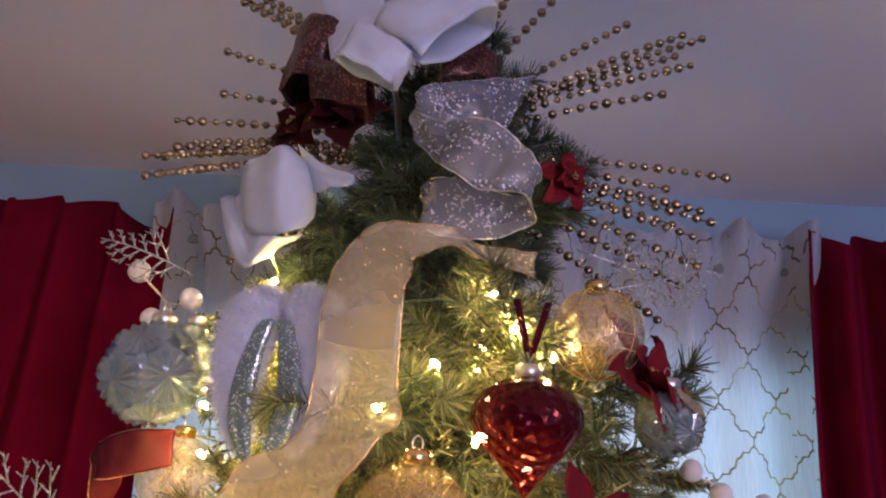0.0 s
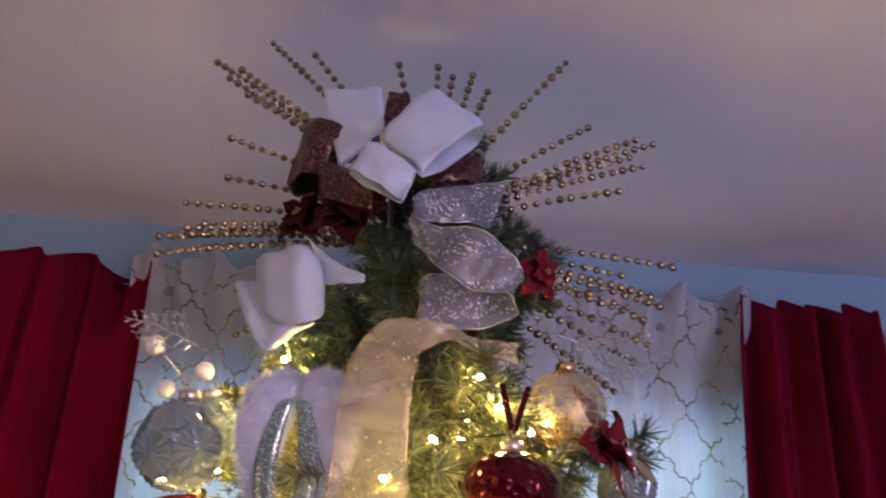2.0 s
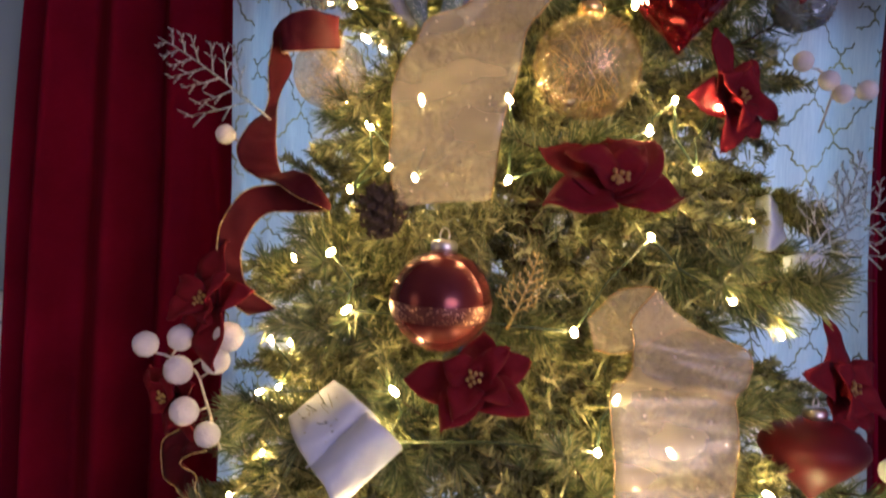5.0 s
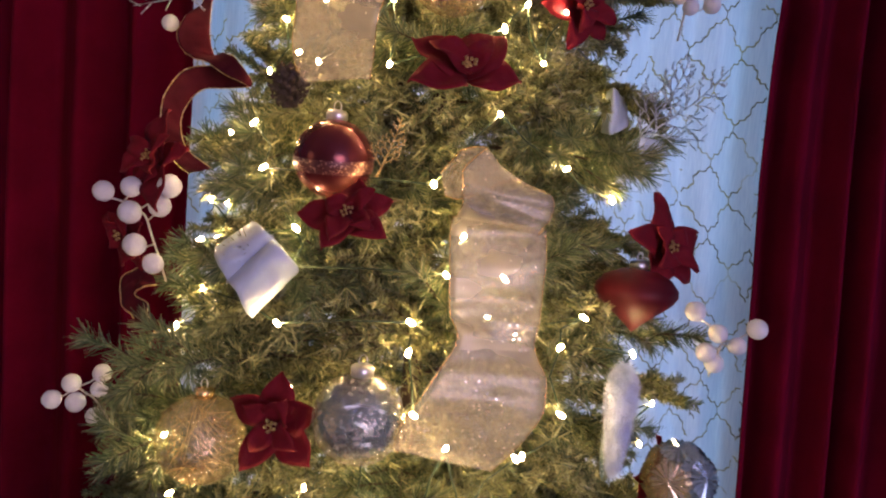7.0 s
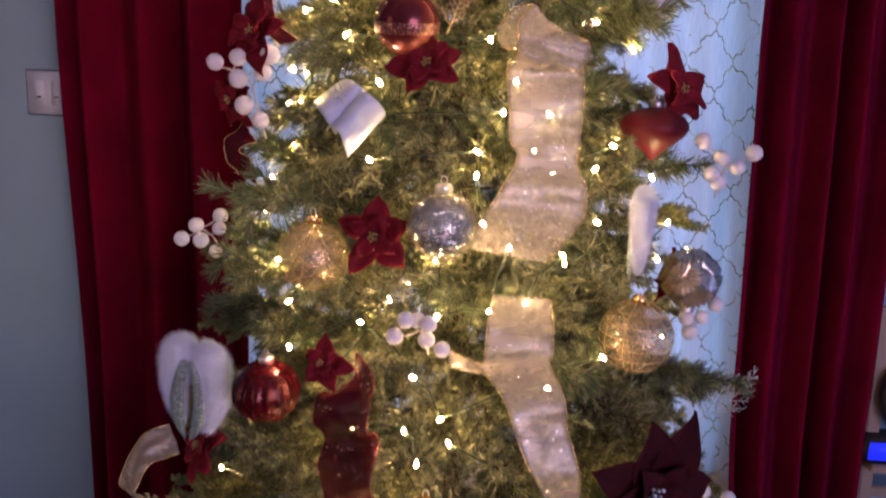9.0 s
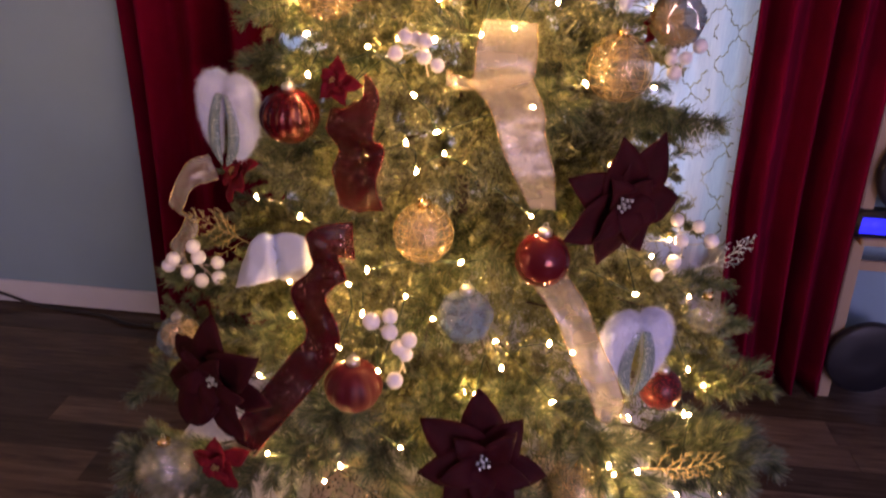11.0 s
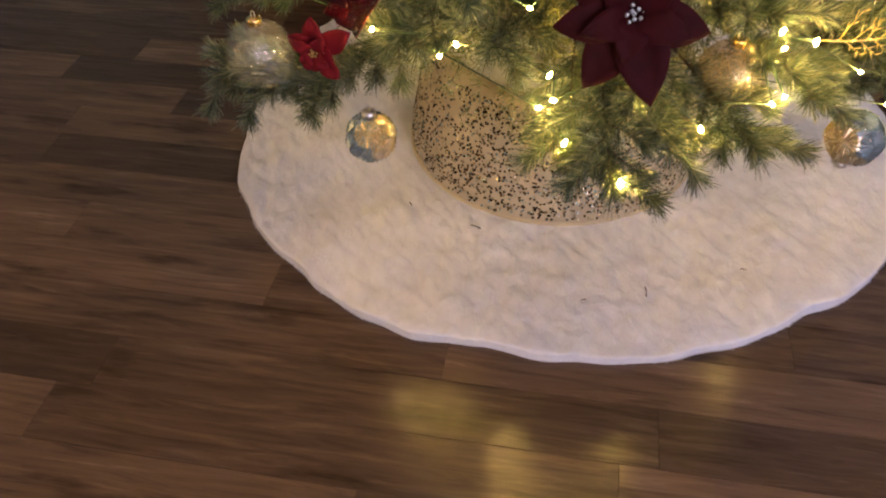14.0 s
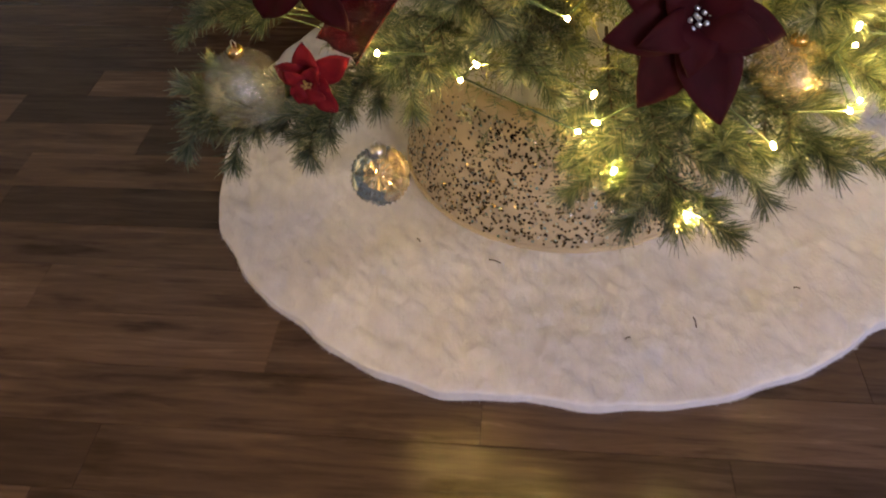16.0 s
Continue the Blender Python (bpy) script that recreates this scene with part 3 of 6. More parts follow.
bump_of(nt, b, cells.outputs["Distance"], 0.8, 0.003)
RED_MATTE = surface("red_satin_paint", (0.070, 0.002, 0.008), 0.5, 0.0, vary=0.12, scale=30, bump=0.05, gloss=0.25)
DARK_RED = surface("burgundy_lacquer", (0.11, 0.010, 0.016), 0.13, 0.4, vary=0.15, scale=30, bump=0.03)
ROSE_GLASS = surface("rose_mirror_glass", (0.12, 0.018, 0.024), 0.22, 0.5, vary=0.2, scale=30, bump=0.05)
RED_GLITTER = glitter("red_glitter", (0.075, 0.004, 0.008), (0.8, 0.10, 0.10), 0.3, 0.3)
BURGUNDY_GLITTER = glitter("burgundy_glitter", (0.036, 0.005, 0.010), (0.34, 0.17, 0.15), 0.4, 0.0, cell=620, amount=0.16)
ROSE_GLITTER = glitter("rose_gold_glitter", (0.15, 0.05, 0.045), (0.7, 0.42, 0.32), 0.3, 0.4, cell=700, amount=0.18)
SILVER_GLITTER = glitter("silver_glitter", (0.42, 0.46, 0.46), (0.9, 0.95, 0.95), 0.3, 0.4, amount=0.25)
TEAL_GLITTER = glitter("silver_blue_glitter", (0.17, 0.26, 0.28), (0.80, 0.92, 1.0), 0.3, 0.2, cell=800, amount=0.14)
GOLD_GLITTER = glitter("gold_glitter", (0.50, 0.36, 0.13), (1.0, 0.85, 0.5), 0.3, 0.5, amount=0.25)
GOLD = surface("gold_metal", (0.72, 0.52, 0.24), 0.25, 1.0, vary=0.1)
BEAD_GOLD = surface("champagne_bead", (0.35, 0.28, 0.18), 0.16, 0.95, vary=0.25, scale=200, bump=0.4, grain=600)
SILVER = surface("silver_cap", (0.7, 0.7, 0.7), 0.3, 1.0, vary=0.1)
SATIN = surface("ivory_satin", (0.49, 0.58, 0.73), 0.42, vary=0.09, scale=16, bump=0.55, grain=38, distance=0.003, sheen=0.1)
FELT = surface("red_velvet_petal", (0.135, 0.003, 0.010), 0.8, vary=0.3, scale=40, bump=0.35, grain=350, gloss=0.25)
DARK_FELT = surface("burgundy_velvet_petal", (0.028, 0.0015, 0.004), 0.75, vary=0.35, scale=30, bump=0.35, grain=350, gloss=0.15)
FLUFF = surface("white_feather_fluff", (0.60, 0.67, 0.84), 0.95, vary=0.05, scale=40, bump=0.4, grain=200, sheen=0.5)
BERRY = surface("white_foam_berry", (0.68, 0.68, 0.72), 0.85, vary=0.06, scale=120, bump=0.8, grain=420, distance=0.0015)
TWIG = surface("white_twig", (0.62, 0.56, 0.48), 0.7, vary=0.1)
CONE = surface("pine_cone_scale", (0.05, 0.032, 0.022), 0.8, vary=0.3)
CREAM_SHEER = sheer("cream_sheer_ribbon", (0.46, 0.42, 0.36), 0.30, 0.64, flakes=0.005, shine=0.15, speck_colour=(0.9, 0.85, 0.72))
SILVER_SHEER = sheer("silver_sheer_ribbon", (0.27, 0.30, 0.38), 0.25, 0.52, flakes=0.075, shine=0.10)
RED_RIBBON = surface("red_velvet_ribbon", (0.052, 0.002, 0.007), 0.85, vary=0.25, scale=40, bump=0.3, grain=500, gloss=0.2)
RED_SPARK = sheer("red_glitter_ribbon", (0.052, 0.002, 0.007), 0.10, 0.22, flakes=0.03, shine=0.02, speck_colour=(0.35, 0.05, 0.05))


def clear_ball(name, tint, gold, frost=0.50, gloss=0.22):
    """Clear plastic strewn with glitter: mostly see-through, with shiny flecks."""
    m, nt, b = tree_of(name)
    nt.nodes.remove(b)
    tr, gl, df = (nt.nodes.new("ShaderNodeBsdf" + k) for k in ("Transparent", "Glossy", "Diffuse"))
    tr.inputs[0].default_value = (*tint, 1)
    gl.inputs[0].default_value, gl.inputs["Roughness"].default_value = (*gold, 1), 0.12
    df.inputs[0].default_value = (*shade(gold, 0.7), 1)
    one, two = nt.nodes.new("ShaderNodeMixShader"), nt.nodes.new("ShaderNodeMixShader")
    tilt = nt.nodes.new("ShaderNodeBump")
    tilt.inputs["Strength"].default_value, tilt.inputs["Distance"].default_value = 0.7, 0.003
    nt.links.new(noise_of(nt, 160, 3), tilt.inputs["Height"])
    nt.links.new(tilt.outputs[0], gl.inputs["Normal"])
    spots = nt.nodes.new("ShaderNodeMapRange")
    nt.links.new(noise_of(nt, 130, 3), spots.inputs[0])
    spots.inputs[1].default_value, spots.inputs[2].default_value = 0.5, 0.62
    spots.inputs[3].default_value, spots.inputs[4].default_value = 0.24 * frost, frost
    nt.links.new(spots.outputs[0], one.inputs[0])
    nt.links.new(tr.outputs[0], one.inputs[1])
    nt.links.new(df.outputs[0], one.inputs[2])
    two.inputs[0].default_value = gloss
    nt.links.new(one.outputs[0], two.inputs[1])
    nt.links.new(gl.outputs[0], two.inputs[2])
    nt.links.new(two.outputs[0], nt.nodes["Material Output"].inputs[0])
    return m


GOLD_CLEAR = clear_ball("gold_flecked_clear", (0.95, 0.91, 0.82), (0.82, 0.70, 0.48), 0.34, 0.17)
SHELL = clear_ball("frosted_clear_shell", (0.95, 0.94, 0.90), (0.72, 0.68, 0.60))
ICE_CLEAR = clear_ball("ice_flecked_clear", (0.94, 0.96, 0.96), (0.80, 0.80, 0.76), 0.13, 0.10)


def facet_glass(name, c):
    m, nt, b = tree_of(name)
    nt.links.new(ramp(nt, noise_of(nt, 25), [(0.35, shade(c, 0.75)), (0.65, c)]), b.inputs["Base Color"])
    b.inputs["Roughness"].default_value, b.inputs["Metallic"].default_value = 0.10, 0.25
    b.inputs["Transmission Weight"].default_value = 0.68
    b.inputs["Coat Weight"].default_value = 0.5
    bump_of(nt, b, noise_of(nt, 140), 0.15, 0.001)
    return m


ICE_FACET = facet_glass("silver_ice_facets", (0.50, 0.64, 0.70))
GOLD_FACET = facet_glass("gold_ice_facets", (0.86, 0.70, 0.42))

# ---- ornaments: makers ----
CLEAR = []


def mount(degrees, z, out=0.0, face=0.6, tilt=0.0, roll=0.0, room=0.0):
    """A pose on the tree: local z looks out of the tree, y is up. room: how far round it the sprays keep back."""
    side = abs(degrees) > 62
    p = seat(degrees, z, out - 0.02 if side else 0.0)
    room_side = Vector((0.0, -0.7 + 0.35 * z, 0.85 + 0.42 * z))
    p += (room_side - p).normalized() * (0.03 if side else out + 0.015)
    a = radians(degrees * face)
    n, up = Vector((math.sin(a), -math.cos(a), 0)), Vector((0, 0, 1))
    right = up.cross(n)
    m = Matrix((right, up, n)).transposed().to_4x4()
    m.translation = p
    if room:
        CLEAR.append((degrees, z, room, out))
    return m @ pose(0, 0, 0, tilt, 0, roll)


def hung(x, y, z, yaw=None, tilt=0.0, roll=0.0, room=0.0):
    """A pose at a known place in the crown: local z looks out of the tree, turned yaw degrees from the room's axis, y is up."""
    deg = math.degrees(math.atan2(x - AXIS.x, AXIS.y - y))
    if room:
        CLEAR.append((deg, z, room, math.hypot(x - AXIS.x, y - AXIS.y) - float(np.interp(z, SEAT_Z, SEAT_R))))
    a = radians(0.5 * deg if yaw is None else yaw)
    n, up = Vector((math.sin(a), -math.cos(a), 0)), Vector((0, 0, 1))
    m = Matrix((up.cross(n), up, n)).transposed().to_4x4()
    m.translation = (x, y, z)
    return m @ pose(0, 0, 0, tilt, 0, roll)


def sphere(r, level=3, squash=1.0):
    bm = bmesh.new()
    bmesh.ops.create_icosphere(bm, subdivisions=level, radius=r, matrix=Matrix.Diagonal((1, squash, 1, 1)))
    return bm


def hanger(ob, r, material=None):
    """The metal cap and wire loop on top of an ornament."""
    bm = lathe([(0.011, 0), (0.0115, 0.008), (0.009, 0.011), (0.003, 0.012)], 14)
    bmesh.ops.transform(bm, matrix=Matrix.Translation((0, r - 0.003, 0)) @ pose(0, 0, 0, -90), verts=bm.verts)
    part("cap", bm, material or SILVER, ob, "metal ornament cap")
    part("loop", tube([(0.004 * math.cos(a), r + 0.012 + 0.006 * math.sin(a), 0) for a in np.linspace(-0.9, 4.0, 12)], 0.0007, 5), SILVER, ob)


def ball_ornament(m, r, material, label, ribs=0, band=None):
    ob = thing("ball_ornament", m, label, "ornament")
    bm = sphere(r, 5 if ribs else 3)
    if ribs:
        for v in bm.verts:
            a = math.atan2(v.co.z, v.co.x)
            k = 1 + 0.075 * abs(math.sin(a * ribs / 2)) * (1 - (v.co.y / r) ** 2)
            v.co.x, v.co.z = v.co.x * k, v.co.z * k
    part("ball", bm, material, ob)
    if band:
        part("glitter_band", lathe([(1.012 * r * math.cos(u), 1.012 * r * math.sin(u)) for u in np.linspace(-0.28, 0.06, 6)], 40, False), band, ob).matrix_local = pose(0, 0, 0, -90 + 8, 6, 0)
    hanger(ob, r)
    return ob


def wire_ball(m, r, label, material=GOLD_CLEAR, wires=GOLD_GLITTER, bands=False):
    """A clear ball crossed by glittering bands."""
    ob = thing("glitter_ball_ornament", m, label, "ornament")
    part("ball", sphere(r, 3), material, ob)
    for k in range(5 if bands else 0):
        a = math.pi * k / 5
        part("band", tube([(1.006 * r * math.sin(u) * math.cos(a), 1.006 * r * math.cos(u), 1.006 * r * math.sin(u) * math.sin(a)) for u in np.linspace(0, 2 * math.pi, 29)], 0.0004, 4), wires, ob)
    for u in np.linspace(-0.75, 0.75, 6 if bands else 0):
        q = 1.006 * r * math.sqrt(1 - u * u)
        part("band", tube([(q * math.cos(a), 1.006 * r * u, q * math.sin(a)) for a in np.linspace(0, 2 * math.pi, 29)], 0.0004, 4), wires, ob)
    if material is not ICE_CLEAR:
        part("tinsel", tube([(0.72 * r * math.sin(k * 1.7) * math.cos(k * 0.9), 0.75 * r * math.cos(k * 1.3), 0.72 * r * math.sin(k * 2.1)) for k in range(44)], 0.0004, 4), wires, ob, "curled glitter thread inside")
    hanger(ob, r, GOLD)
    return ob


def facet_ball(m, r, label, two_tone=True):
    """A cut glass ball: twelve wheel-cut stars let into a faceted body."""
    ob = thing("faceted_ornament", m, label, "ornament")
    bm = bmesh.new()
    bmesh.ops.create_icosphere(bm, subdivisions=2, radius=0.965 * r)
    body = part("ball", bm, ICE_FACET, ob, smooth=False)
    if two_tone:
        body.data.materials.append(GOLD_FACET)
        body.data.polygons.foreach_set("material_index", [1 if p.center.x * 0.9 + p.center.y * 0.25 > 0.25 * r else 0 for p in body.data.polygons])
    stars = []
    for mat in (ICE_FACET, GOLD_FACET):
        me = bpy.data.meshes.new("star_cut")
        rim = [(r * (1.03 if k % 2 else 0.955), 0.54 if k % 2 else 0.50, math.pi * k / 16) for k in range(32)]
        me.from_pydata([(0, 0, 0.965 * r)] + [(q * math.sin(o) * math.cos(a), q * math.sin(o) * math.sin(a), q * math.cos(o)) for q, o, a in rim], [], [(0, k + 1, (k + 1) % 32 + 1) for k in range(32)])
        me.materials.append(mat)
        stars.append(me)
    ico = bmesh.new()
    bmesh.ops.create_icosphere(ico, subdivisions=1, radius=1)
    ways = [Matrix.Rotation(0.35, 3, "X") @ v.co.normalized() for v in ico.verts]
    ico.free()
    for d in ways:
        cut = part_of("star_cut", stars[1 if two_tone and d.x * 0.9 + d.y * 0.25 > 0.25 else 0], None, ob, smooth=False)
        cut.matrix_local = d.to_track_quat("Z", "Y").to_matrix().to_4x4()
    if "shell" in label:
        part("shell", sphere(1.16 * r, 3), SHELL, ob, "thin clear plastic shell")
    hanger(ob, 1.16 * r if "shell" in label else r)
    return ob


def onion_ornament(m, r, material, label, facets=True, stretch=1.0, ribbon_loop=False):
    """A turnip-shaped drop with a point below."""
    ob = thing("drop_ornament", m, label, "ornament")
    prof = [(0.18, 0.86), (0.45, 0.78), (0.8, 0.55), (0.98, 0.25), (1.0, 0.02), (0.9, -0.22), (0.68, -0.5), (0.44, -0.76), (0.24, -1.0), (0.1, -1.2), (0.02, -1.3)]
    if facets:  # finer rows
        hs = np.linspace(0, len(prof) - 1, 12)
        prof = [(float(np.interp(h, range(len(prof)), [q for q, _ in prof])), float(np.interp(h, range(len(prof)), [k for _, k in prof]))) for h in hs]
    n = 15 if facets else 40
    bm = bmesh.new()
    rings = []
    for i, (q, h) in enumerate(prof):
        off = 0.5 * (i % 2) if facets else 0
        rings.append([bm.verts.new((r * q * math.cos(2 * math.pi * (k + off) / n), r * h * stretch, r * q * math.sin(2 * math.pi * (k + off) / n))) for k in range(n)])
    for i, (a, c) in enumerate(zip(rings, rings[1:])):
        for k in range(n):
            j = (k + 1) % n
            if not facets:
                bm.faces.new((a[j], a[k], c[k], c[j]))
            elif i % 2 == 0:
                bm.faces.new((a[j], a[k], c[k]))
                bm.faces.new((a[j], c[k], c[j]))
            else:
                bm.faces.new((a[k], c[k], c[j]))
                bm.faces.new((a[k], c[j], a[j]))
    if facets:  # each facet is dimpled
        bmesh.ops.poke(bm, faces=list(bm.faces), offset=-0.07 * r)
    bm.faces.new(rings[0])
    bm.faces.new(rings[-1][::-1])
    part("body", bm, material, ob, smooth=not facets)
    hanger(ob, 0.9 * r * stretch)
    if ribbon_loop:
        top = 0.9 * r * stretch + 0.012
        for s in (-1, 1):
            bm = bmesh.new()
            vs = [bm.verts.new(p) for p in ((-0.003, top, 0.002), (0.003, top, 0.002), (s * 0.014 + 0.003, top + 0.05, 0.006), (s * 0.014 - 0.003, top + 0.05, 0.006))]
            bm.faces.new(vs)
            ob2 = part("ribbon_loop", bm, RED_RIBBON, ob)
            ob2.modifiers.new("cloth", "SOLIDIFY").thickness = 0.0008
    return ob


def petal(length, wide, curl, fold, seed):
    rnd = random.Random(seed)
    bm = bmesh.new()
    n, w = 9, 5
    rows = []
    bend = rnd.uniform(-0.15, 0.15)
    for i in range(n + 1):
        u = i / n
        half = wide / 2 * (math.sin(math.pi * min(1, u ** 0.75)) ** 0.8 if 0 < u < 1 else 0.03) + 0.0006
        row = []
        for j in range(w):
            s = j / (w - 1) * 2 - 1
            row.append(bm.verts.new((s * half + bend * length * u * u, length * u, curl * length * (math.sin(u * 2.4) - 0.6 * u * u) + fold * abs(s) * half + 0.003 * math.sin(9 * u + 2 * s + seed))))
        rows.append(row)
    for a, c in zip(rows, rows[1:]):
        for j in range(w - 1):
            bm.faces.new((a[j], a[j + 1], c[j + 1], c[j]))
    return bm


def poinsettia(m, size, material, label, seed=0, petals=(5, 4), centre=GOLD_GLITTER, half=False):
    """A cloth poinsettia: an outer and an inner ring of petals round a beaded heart."""
    ob = thing("poinsettia", m, label, "artificial flower")
    rnd = random.Random(seed)
    for ring, count in enumerate(petals):
        long = size * (1.0, 0.68)[ring]
        for k in range(count):
            a = 2 * math.pi * (k + 0.5 * ring + rnd.uniform(-0.14, 0.14)) / count
            if half and math.cos(a) < -0.45:  # its lower petals are folded in among the sprays
                continue
            bm = petal(long * rnd.uniform(0.74, 1.08), long * rnd.uniform(0.50, 0.66), rnd.uniform(0.05, 0.2) + 0.12 * ring, rnd.uniform(0.1, 0.35), seed * 31 + ring * 7 + k)
            p = part("petal", bm, material, ob)
            p.matrix_local = Matrix.Translation((0, 0, 0.004 + 0.008 * ring)) @ Euler((0, 0, a)).to_matrix().to_4x4() @ pose(0, 0, 0, rnd.uniform(0, 14) + 14 * ring)
            p.modifiers.new("cloth", "SOLIDIFY").thickness = 0.0012
    for k in range(9):
        a, q = k * 2.4, 0.0035 * math.sqrt(k) * (size / 0.09)
        bead = part("stamen", ball(bmesh.new(), (0, 0, 0), 0.0028 * (size / 0.09), 1), centre, ob)
        bead.matrix_local = Matrix.Translation((q * math.cos(a), q * math.sin(a), 0.024 + 0.003 * rnd.random()))
    return ob


def berry_spray(m, r, label, spots, seed=0):
    """White berries, each on its own twig off a short stem."""
    ob = thing("berry_spray", m, label, "berry pick", "white berry picks")
    rnd = random.Random(seed)
    low = min(q for _, q in spots)
    stem = spline([(0.01, low - 0.03, -0.06), (0.006, 0.5 * low, -0.02), (0, 0, -0.004), (spots[0][0] * 0.6, spots[0][1] * 0.6, 0)], 5)
    part("stem", tube(stem, 0.0014, 5), TWIG, ob)
    me = bpy.data.meshes.new("berry")
    b2 = sphere(r, 3)
    for v in b2.verts:
        v.co *= 1 + 0.05 * noise.noise(v.co * 260 + Vector((seed, 0, 0)))
    b2.to_mesh(me)
    b2.free()
    me.materials.append(BERRY)
    for k, (px, py) in enumerate(spots):
        p = Vector((px, py, rnd.uniform(-0.008, 0.008)))
        q = min(stem, key=lambda s: (s - p).length + 0.6 * abs(s.y - py + 0.02))
        part("twig", tube([q, (q + p) / 2 + Vector((0, -0.003, 0)), p], 0.0011, 5), TWIG, ob)
        part_of("berry", me, None, ob).matrix_local = Matrix.Translation(p) @ Euler((rnd.random() * 6, rnd.random() * 6, 0)).to_matrix().to_4x4() @ Matrix.Scale(rnd.uniform(0.9, 1.08), 4)
    return ob


def fern_pick(m, length, material, label, seed=0):
    """A glittered cedar-like sprig along local +y."""
    ob = thing("glitter_sprig", m, label, "glitter pick", "glitter sprigs")
    rnd = random.Random(seed)
    bm = bmesh.new()
    stem = [Vector((0.08 * length * math.sin(2.0 * u), length * u, 0.06 * length * math.sin(3 * u))) for u in np.linspace(0, 1, 8)]
    tube(stem, 0.0013, 5, bm, 0.5)
    part("stem", bm, material, ob)
    for k in range(13):
        u = 0.18 + 0.8 * k / 13
        i = min(int(u * 7), 6)
        p = stem[i].lerp(stem[i + 1], u * 7 - i)
        s = 1 if k % 2 else -1
        size = length * (0.36 * (1.15 - u)) * rnd.uniform(0.8, 1.2)
        d = Vector((s * 0.75, 0.66, rnd.uniform(-0.3, 0.3))).normalized()
        sp = bmesh.new()
        tube([p, p + d * size * 0.5, p + d * size + Vector((0, 0.06 * size, 0))], 0.0010, 4, sp, 0.6)
        for j in range(4):
            q = p + d * size * (0.3 + 0.2 * j)
            e = Vector((s * (0.1 if j % 2 else 0.95), 0.95 if j % 2 else 0.15, rnd.uniform(-0.3, 0.3))).normalized()
            tube([q, q + e * size * 0.28], 0.0010, 4, sp, 0.7)
        part("frond", sp, material, ob)
    return ob


def spline(pts, n):
    """Catmull-Rom through the points."""
    pts = [Vector(p) for p in pts]
    ext = [2 * pts[0] - pts[1]] + pts + [2 * pts[-1] - pts[-2]]
    out = []
    for i in range(len(pts) - 1):
        a, b, c, d = ext[i : i + 4]
        for k in range(n):
            u = k / n
            out.append(0.5 * (2 * b + (c - a) * u + (2 * a - 5 * b + 4 * c - d) * u * u + (3 * b - a - 3 * c + d) * u ** 3))
    return out + [pts[-1]]


def ribbon_strip(points, sides, width, n=10, ripple=0.0042, seed=0, pinch=()):
    """A cloth strip along the points; sides are its cross directions. Returns the strip and its two edge lines."""
    mid, side = spline(points, n), spline(sides, n)
    bm = bmesh.new()
    rows, left, right = [], [], []
    total = len(mid) - 1
    for i, (p, s) in enumerate(zip(mid, side)):
        s = s.normalized()
        way = mid[min(i + 1, total)] - mid[max(i - 1, 0)]
        nor = s.cross(way).normalized() if way.length > 1e-6 else Vector((0, 0, 1))
        w = width
        for at, k, *spread in pinch:
            w *= 1 - (1 - k) * math.exp(-((i / total - at) / (spread or (0.05,))[0]) ** 2)
        row = []
        for j in range(11):
            u = j / 10 * 2 - 1
            crease = noise.noise(Vector((u * 2.2 + seed, i * 0.22, seed * 3.7)))
            row.append(bm.verts.new(p + s * u * w / 2 + nor * ripple * (math.sin(2.6 * u + i * 0.3 + seed) * 0.7 + 2.2 * crease)))
        rows.append(row)
        left.append(row[0].co.copy())
        right.append(row[-1].co.copy())
    for a, c in zip(rows, rows[1:]):
        for j in range(10):
            bm.faces.new((a[j], a[j + 1], c[j + 1], c[j]))
    return bm, left, right


def draped_ribbon(label, places, width, material, edge, seed=0, thick=0.0006, pinch=()):
    """A wired ribbon that runs over the tree; places are (degrees, height, distance out)."""
    pts = [seat(*p[:3]) for p in places]
    o = pts[0].copy()
    ob = thing("ribbon", Matrix.Translation(o), label, "ribbon")
    sides = []
    for i, p in enumerate(pts):
        way = (pts[min(i + 1, len(pts) - 1)] - pts[max(i - 1, 0)]).normalized()
        a = radians(places[i][0] * 0.55)
        turn = radians(places[i][3]) if len(places[i]) > 3 else 0.0
        nor = Vector((math.sin(a), -math.cos(a), 0))
        s = way.cross(nor)
        if s.length < 0.2:
            s = Vector((0, 0, 1)) if abs(way.z) < 0.5 else Vector((1, 0, 0))
        s = Matrix.Rotation(turn, 3, nor) @ s.normalized()
        if sides and sides[-1].dot(s) < 0:
            s = -s
        sides.append(s)
    bm, l, r = ribbon_strip([p - o for p in pts], sides, width, seed=seed, pinch=pinch)
    strip = part("strip", bm, material, ob)
    strip.modifiers.new("cloth", "SOLIDIFY").thickness = thick
    for e in (l, r):
        part("wired_edge", tube(e, 0.0009, 5), edge, ob)
    for d, z, q, *_ in places:
        CLEAR.append((d, z, width * 0.52, q))
    return ob


